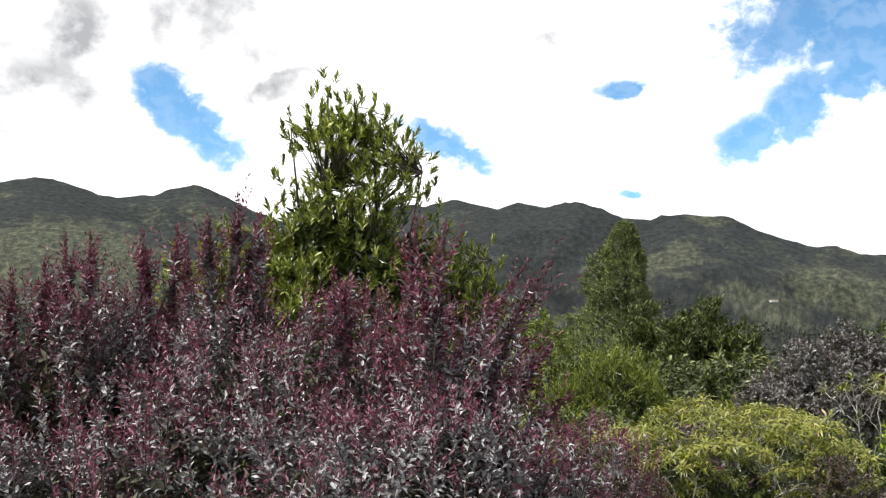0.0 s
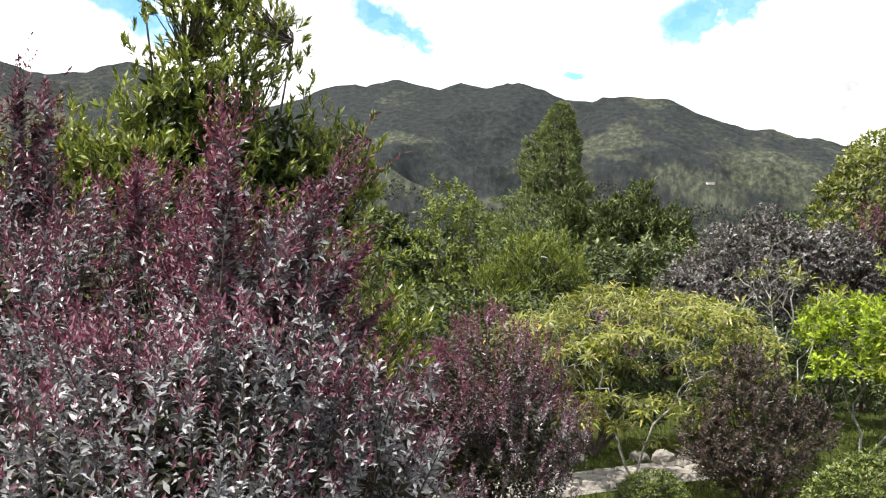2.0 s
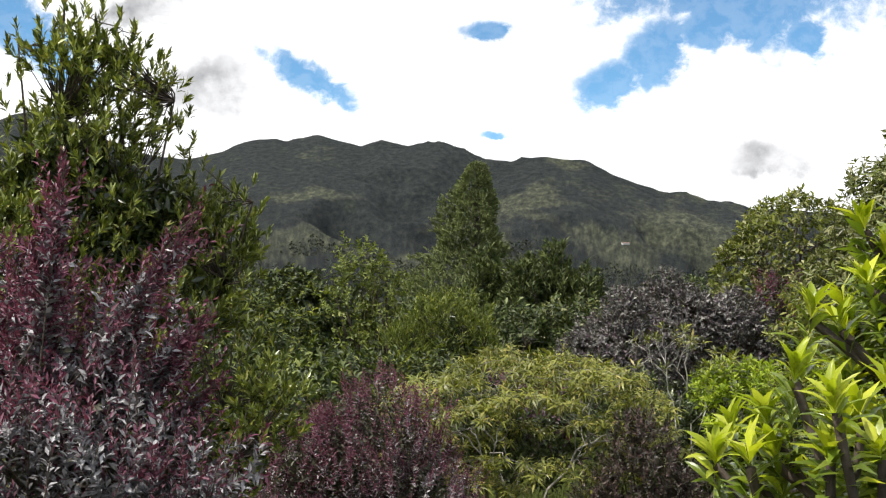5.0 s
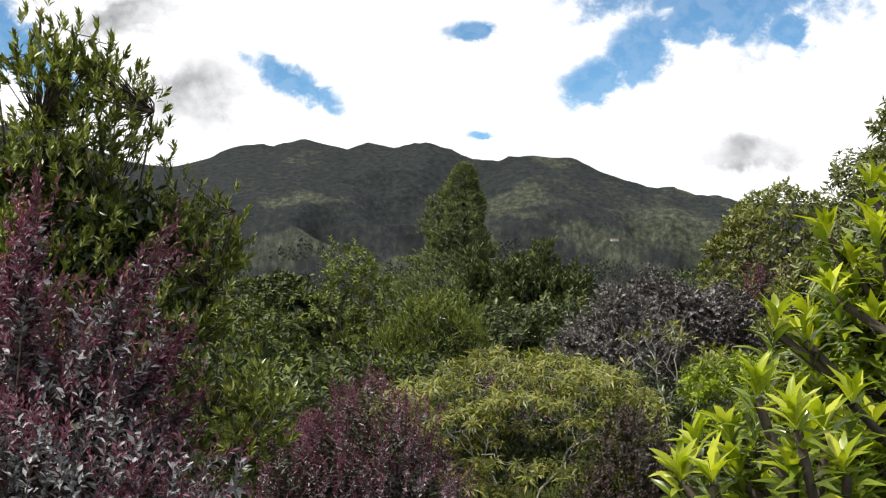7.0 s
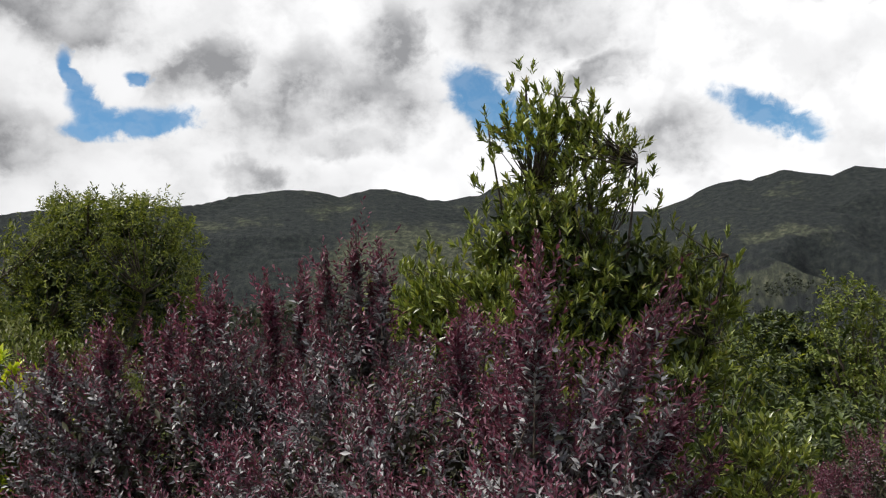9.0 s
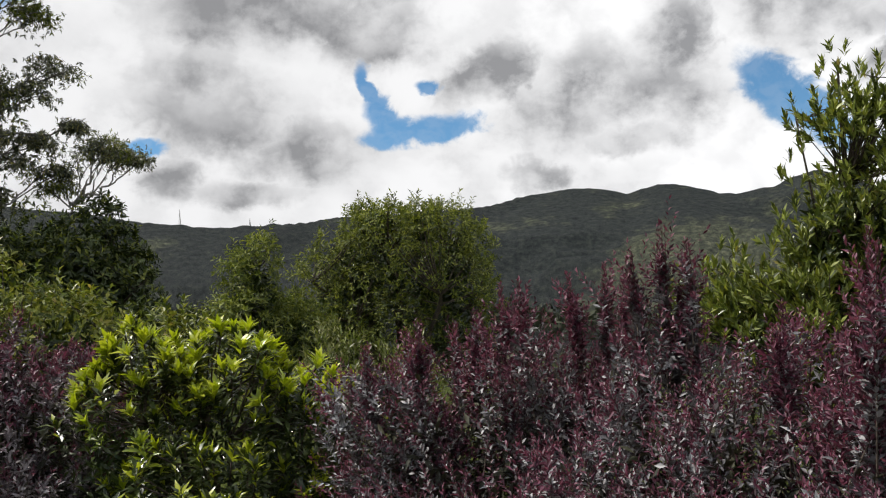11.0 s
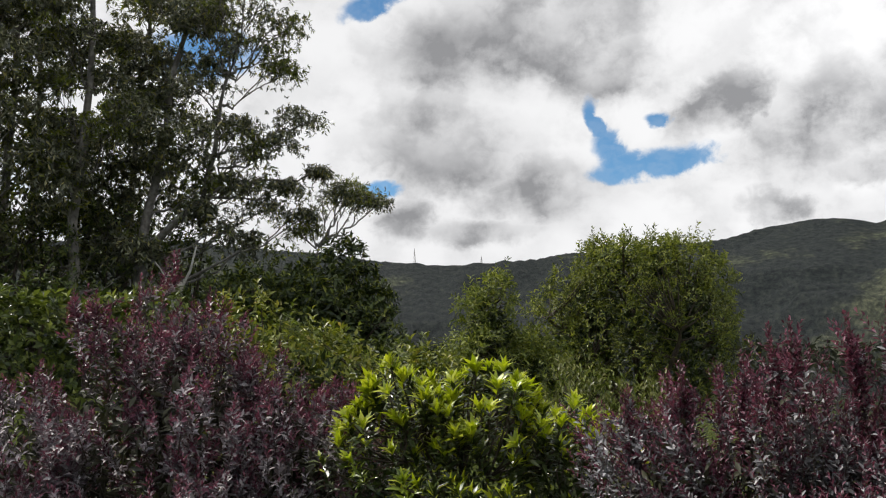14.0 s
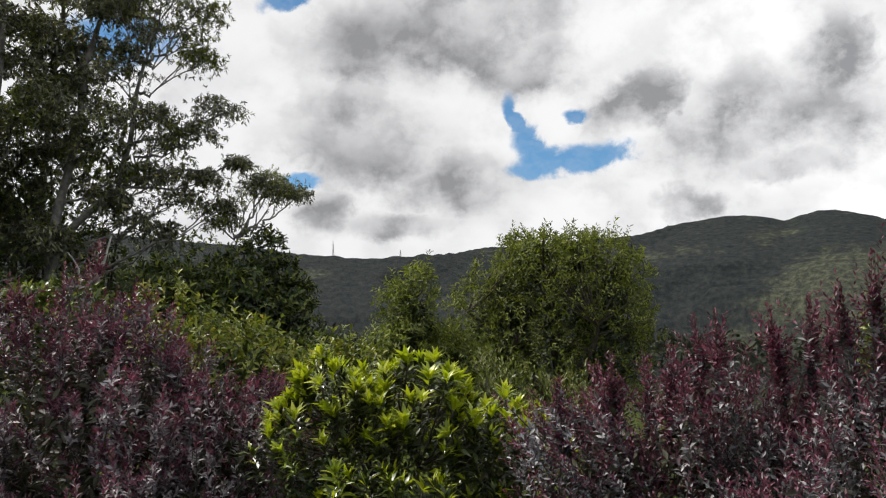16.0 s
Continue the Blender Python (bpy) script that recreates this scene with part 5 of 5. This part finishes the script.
near_tips = [(1.05, 1.47, 2.65), (0.99, 1.38, 2.6), (0.98, 1.41, 2.56), (0.98, 1.39, 2.53), (0.95, 1.45, 2.52), (0.97, 1.46, 2.54), (1.0, 1.33, 2.58), (1.05, 1.38, 2.57), (1.08, 1.39, 2.59), (1.15, 1.55, 2.74), (1.2, 1.56, 2.79), (1.12, 1.49, 2.68), (1.12, 1.43, 2.56), (1.08, 1.47, 2.64), (1.18, 1.51, 2.73), (0.95, 1.38, 2.53), (1.0, 1.34, 2.54), (1.05, 1.35, 2.54)]
P, N = crown([((1.17, 1.52, 2.60), (0.06, 0.06, 0.12)), ((1.10, 1.45, 2.47), (0.09, 0.07, 0.08)), ((1.27, 1.52, 2.60), (0.11, 0.11, 0.2)), ((1.44, 1.62, 2.5), (0.2, 0.2, 0.3)), ((1.32, 1.62, 2.2), (0.24, 0.2, 0.2))], 330, rng, -0.3, 0.2, 0.4)
whorl_shrub("glossy_shrub", foot_at(1.26, 1.6), np.concatenate([near_tips, P]), rng, "bright green shrub with whorls of long glossy leaves", 300, 0.29, 6, 11, [((1.20, 1.55, 2.35), (0.17, 0.15, 0.18)), ((1.24, 1.58, 2.05), (0.22, 0.2, 0.26)), ((1.26, 1.6, 1.7), (0.22, 0.22, 0.3))], M_GLOSS)
P, N = crown([((-3.12, 4.12, 2.54), (0.42, 0.42, 0.38)), ((-3.38, 3.76, 2.58), (0.27, 0.27, 0.28)), ((-3.36, 3.85, 2.76), (0.22, 0.22, 0.24)), ((-2.82, 4.36, 2.52), (0.28, 0.28, 0.34)), ((-2.95, 3.85, 2.18), (0.46, 0.46, 0.36)), ((-3.05, 4.10, 2.78), (0.24, 0.24, 0.22)), ((-2.55, 4.32, 2.48), (0.18, 0.18, 0.2))], 230, rng, 0.0, 0.3, 0.3)
whorl_shrub("glossy_shrub", foot_at(-3.1, 4.2), P, rng, "lime-green shrub with whorls of glossy new leaves over dark old ones, its inside coloured dark as shade", 300, 0.62, 3, 13, [((-3.12, 4.10, 2.34), (0.36, 0.36, 0.36)), ((-3.38, 3.76, 2.36), (0.24, 0.24, 0.3)), ((-2.80, 4.32, 2.31), (0.26, 0.26, 0.3)), ((-2.95, 3.88, 1.98), (0.44, 0.44, 0.36)), ((-3.05, 4.05, 1.66), (0.46, 0.46, 0.4))])

# ---- small things on the lawn ----


def foliage_ball(name, foot, r, rng, label, mats, category="shrub", flat=0.9, leaf=0.03, n=900):
    ob = thing(name, foot, label, category)
    P, N = crown([((0, 0, r * flat * 0.8), (r, r, r * flat))], n, rng, -0.7, 0.08, 0.08)
    b, w, u, f = shoots(P, N + rng.normal(0, 0.3, P.shape), 0.04, 7, 60, rng)
    size = leaf * rng.uniform(0.7, 1.3, len(b))
    part("foliage", leaves("foliage", b, w, u, size, size * 0.45, mats, (rng.random(len(b)) < 0.3).astype(int), 0.1, 0.2, True), ob)
    part("trunk", tubes("trunk", stems((0, 0, -0.02), P[:60] * 0.9, rng, 0.015, 0.003, 6, 0.03), M_TWIG), ob)


foliage_ball("topiary_ball", foot_at(2.55, 9.35), 0.3, rng, "small clipped green ball of topiary on the lawn", [M_MEADOW, M_DEEP])
foliage_ball("clipped_mound", foot_at(3.95, 7.9), 0.62, rng, "broad clipped green mound with fine needle-like leaves", [M_MEADOW, M_DEEP], flat=0.85, leaf=0.035, n=2600)


def blade_plant(name, foot, n, length, width, rng, label, mat, arch=0.5, up=0.9):
    """A clump of long arching blades from one crown."""
    ob = thing(name, foot, label, "plant")
    V, F = [], []
    for i in range(n):
        a, l = rng.random() * 6.283, length * rng.uniform(0.6, 1.1)
        d = np.array([math.cos(a), math.sin(a), 0])
        side = np.array([-d[1], d[0], 0]) * width * 0.5
        lean = rng.uniform(0.25, 1.0)
        for k, t in enumerate(np.linspace(0, 1, 6)):
            p = d * l * t * lean + np.array([0, 0, l * (up * t - arch * lean * t * t)])
            w = side * (1 - t) ** 0.6 + side * 0.02
            V += [p - w, p + w]
            if k:
                b = len(V) - 4
                F.append((b, b + 1, b + 3, b + 2))
    part("foliage", mesh_of("foliage", V, F, [mat], smooth=True), ob)
    return ob


blade_plant("spiky_plant", foot_at(4.75, 10.3), 26, 0.75, 0.035, rng, "clump of stiff pale spiky leaves on the lawn", M_IVY, 0.3, 0.8)


def fern(foot, n, length, rng):
    """Arching fronds with narrow leaflets on both sides."""
    ob = thing("fern_clump", foot, "yellow-green clump of arching fern fronds", "plant")
    P, D, U, L, lines = [], [], [], [], []
    for i in range(n):
        a, l = rng.random() * 6.283, length * rng.uniform(0.7, 1.1)
        d = np.array([math.cos(a), math.sin(a), 0])
        t = np.linspace(0, 1, 14)[:, None]
        p = d * l * t * 0.8 + np.array([[0, 0, l]]) * (1.15 * t - 0.75 * t * t)
        lines.append((p, 0.006, 0.002))
        tang = unit(np.gradient(p, axis=0))
        side = np.array([-d[1], d[0], 0])
        for sgn in (-1, 1):
            P.append(p[2:]), D.append(tang[2:] * 0.5 + sgn * side - [0, 0, 0.35]), U.append(np.tile([0, 0, 1.0], (12, 1)) + tang[2:] * 0.1)
            L.append(np.interp(t[2:, 0], [0, 0.4, 1], [0.10, 0.17, 0.06]))
    P, D, U, L = (np.concatenate(q) for q in (P, D, U, L))
    part("foliage", leaves("foliage", P, D, U, L, L * 0.2, [M_YELLOW], None, 0.2, 0.2), ob)
    part("trunk", tubes("trunk", lines, M_PALE, 4), ob)


fern(foot_at(1.9, 8.0), 17, 0.95, rng)
far_tree("slim_shrub", foot_at(5.2, 10.1), [((5.2, 10.1, 1.95), (0.16, 0.16, 0.42)), ((5.25, 10.1, 1.3), (0.2, 0.2, 0.5))], 120, rng, "slim upright yellow-green shrub", [M_YELLOW, M_MEADOW], 0.085, 0.35, category="shrub", group="shrubs on the lawn", r0=0.012)
# dark growth behind the umbrella shrub, widened to stand in for shade beneath it
tip_tree("dark_filler_bush", foot_at(2.6, 12.3), [((2.3, 12.5, 0.8), (1.3, 0.5, 0.85)), ((3.9, 12.9, 0.75), (1.0, 0.5, 0.8))], 800, rng, "dark leafy bush behind the umbrella shrub, widened to fill in for shade", 0.08, 0.4, 10, (0.08, 0.16),
         [M_WOOD, M_DEEP], M_TWIG, 60, 0.4, 0.03, 9, category="shrub", group="shrubs on the lawn", old=0.4, simple=True, twig_share=0.2)

# dark bushes added to stand in for the shade between the lawn shrubs
for x, y, r, h in [(4.9, 13.6, 0.7, 1.15), (5.9, 13.8, 0.7, 1.3), (6.9, 13.4, 0.7, 1.2), (7.6, 12.4, 0.7, 1.1), (5.6, 15.2, 0.8, 1.3), (7.0, 15.0, 0.8, 1.3), (1.4, 13.2, 0.6, 0.9)]:
    z = float(garden(x, y))
    tip_tree("dark_filler_bush", (x, y, z), lumpy([((x, y, z + h * 0.45), (r, r * 0.8, h * 0.55))], rng), 330, rng, "dark leafy bush added to stand in for shade between the lawn shrubs", 0.08, 0.4, 10, (0.08, 0.16),
             [M_WOOD, M_DEEP], M_TWIG, 65, 0.35, 0.03, 9, category="shrub", group="shrubs on the lawn", old=0.4, simple=True, twig_share=0.15)

# dark bushes added to darken the ground below the hedge
for x, y, r, h in [(-6.9, 2.0, 0.55, 1.25), (-6.5, 2.9, 0.5, 0.95), (-6.6, 1.2, 0.5, 1.0)]:
    z = float(garden(x, y))
    tip_tree("dark_filler_bush", (x, y, z), lumpy([((x, y, z + h * 0.45), (r, r * 0.9, h * 0.55))], rng), 420, rng, "dark leafy bush added to darken the ground below the hedge", 0.07, 0.4, 10, (0.08, 0.16),
             [M_WOOD, M_DEEP], M_TWIG, 65, 0.35, 0.03, 9, category="shrub", group="bushes on the bank", old=0.4, simple=True, twig_share=0.15)

M_STONE = bark_material("pale_stone", (0.20, 0.18, 0.16), (0.38, 0.35, 0.31), 9)


def rock(foot, r, rng):
    bm = bmesh.new()
    bmesh.ops.create_icosphere(bm, subdivisions=2, radius=r)
    seed = Vector(rng.random(3) * 50)
    for v in bm.verts:
        v.co *= 1 + 0.45 * noise.noise(v.co / r * 1.3 + seed)
        v.co.z = max(v.co.z * 0.75, -r * 0.35)
    me = bpy.data.meshes.new("rock")
    bm.to_mesh(me)
    bm.free()
    me.materials.append(M_STONE)
    ob = new("rock", me)
    ob.location = (foot[0], foot[1], foot[2] + r * 0.3)
    tagged(ob, "pale rough garden boulder beside the shrubs", "rock", "boulders by the path")


for x, y, r in [(3.3, 11.9, 0.24), (3.6, 12.0, 0.2), (3.05, 12.0, 0.2), (3.45, 11.7, 0.16), (2.0, 11.9, 0.2), (2.3, 12.0, 0.18), (1.7, 11.7, 0.16), (1.5, 10.6, 0.14), (2.9, 9.5, 0.1)]:
    rock(foot_at(x, y), r * 0.6, rng)


def stone_path():
    """A path of irregular flat stones set in the ground below the terrace."""
    ob = tagged(new("path_bed", mesh_of("path_bed", *_bed(), [M_STONE])), "pale stone path laid round the lawn shrubs", "path", kind="structure")
    shapes = []
    for k in range(5):
        n = 7
        a = np.linspace(0, 6.283, n, endpoint=False) + rng.normal(0, 0.15, n)
        r = rng.uniform(0.11, 0.15, n)
        ring = np.stack([np.cos(a) * r * 1.2, np.sin(a) * r, np.zeros(n)], 1)
        V = np.concatenate([ring, ring * [0.93, 0.93, 1] + [0, 0, 0.03]])
        me = bpy.data.meshes.new("stone")
        me.from_pydata(V.tolist(), [], [[i, (i + 1) % n, n + (i + 1) % n, n + i] for i in range(n)] + [list(range(n, 2 * n))])
        me.materials.append(M_STONE)
        shapes.append(me)
    for i in range(16):
        for j in range(3):
            t = (i + 0.5) / 16
            x, y = _path_at(t)
            st = new("stone", shapes[rng.integers(5)])
            st.parent = ob
            px, py = x + rng.normal(0, 0.02) - 0.15 + 0.1 * j, y + (j - 1) * 0.27 + rng.normal(0, 0.02)
            st.location, st.rotation_euler = (px, py, float(garden(px, py)) + 0.012), (0, 0, rng.random() * 6.28)


def _path_at(t):
    return 0.0 + 4.6 * t, 9.9 + 1.0 * math.sin(t * 1.6) + 0.9 * t


def _bed():
    V, F = [], []
    for i, t in enumerate(np.linspace(0, 1, 24)):
        x, y = _path_at(t)
        for s in (-0.45, 0.45):
            V.append((x, y + s, float(garden(x, y + s)) + 0.008))
        if i:
            b = len(V) - 4
            F.append((b, b + 2, b + 3, b + 1))
    return V, F


stone_path()


def lawn_grass():
    """Grass blades on the part of the lawn that shows between the shrubs."""
    n = 26000
    x, y = rng.uniform(0.8, 6.8, n), rng.uniform(8.0, 13.5, n)
    keep = np.abs(y - (9.9 + np.sin(x / 4.6 * 1.6) + 0.9 * x / 4.6)) > 0.45
    x, y = x[keep], y[keep]
    P = np.stack([x, y, garden(x, y) - 0.004], 1)
    D = np.array([[0, 0, 1.0]]) + rng.normal(0, 0.45, P.shape)
    L = rng.uniform(0.025, 0.07, len(P))
    me = leaves("lawn_grass", P, D, rng.normal(0, 1, P.shape), L, 0.007, [M_MEADOW], None, 0.3, 0.0, True)
    tagged(new("lawn_grass", me), "short green grass of the lawn", "grass", kind="stuff")


lawn_grass()


def mast(x, y, z0, h, rng):
    ob = thing("radio_mast", (x, y, z0), "thin lattice mast on the far ridge", "mast")
    lines = [([(dx, dy, 0), (0, 0, h)], 0.5, 0.25) for dx, dy in ((1.5, 0), (-0.8, 1.3), (-0.8, -1.3))]
    part("lattice", tubes("lattice", lines, M_PALE, 4), ob)


for yaw, h in [(49.15, 24), (45.4, 12)]:
    a = radians(yaw)
    xs, ys, zs = terrain(np.full(400, a), np.linspace(1500, 2500, 400))
    k = int(np.argmax((zs - 2.7) / np.hypot(xs, ys)))
    mast(float(xs[k]), float(ys[k]), float(zs[k]) - 1, h, rng)


def farmhouse(yaw, r, w, label):
    x, y, z = (float(v[0]) for v in terrain(np.array([radians(yaw)]), np.array([float(r)])))
    ob = thing("farmhouse", (x, y, z - 0.5), label, "house")
    d, h, e = w * 0.7, w * 0.45, w * 0.7
    V = [(-w, -d, 0), (w, -d, 0), (w, d, 0), (-w, d, 0), (-w, -d, h), (w, -d, h), (w, d, h), (-w, d, h)]
    wall = bpy.data.meshes.new("wall")
    wall.from_pydata(V + [(-w, 0, e), (w, 0, e)], [], [(0, 1, 5, 4), (1, 2, 6, 9, 5), (2, 3, 7, 6), (3, 0, 4, 8, 7)])
    wall.materials.append(M_LIME)
    part("wall", wall, ob)
    roof = bpy.data.meshes.new("roof")
    o = w * 1.1
    roof.from_pydata([(-o, -d * 1.15, h * 0.94), (o, -d * 1.15, h * 0.94), (o, 0, e + 0.1), (-o, 0, e + 0.1), (-o, d * 1.15, h * 0.94), (o, d * 1.15, h * 0.94)], [], [(0, 1, 2, 3), (3, 2, 5, 4)])
    roof.materials.append(M_ROOF)
    part("roof", roof, ob)


M_LIME = bark_material("white_wall", (0.7, 0.69, 0.66), (0.82, 0.81, 0.78), 2)
M_ROOF = bark_material("tile_roof", (0.18, 0.12, 0.10), (0.26, 0.18, 0.15), 2)
farmhouse(-17.0, 640, 2.2, "tiny white farmhouse among the trees on the far slope")
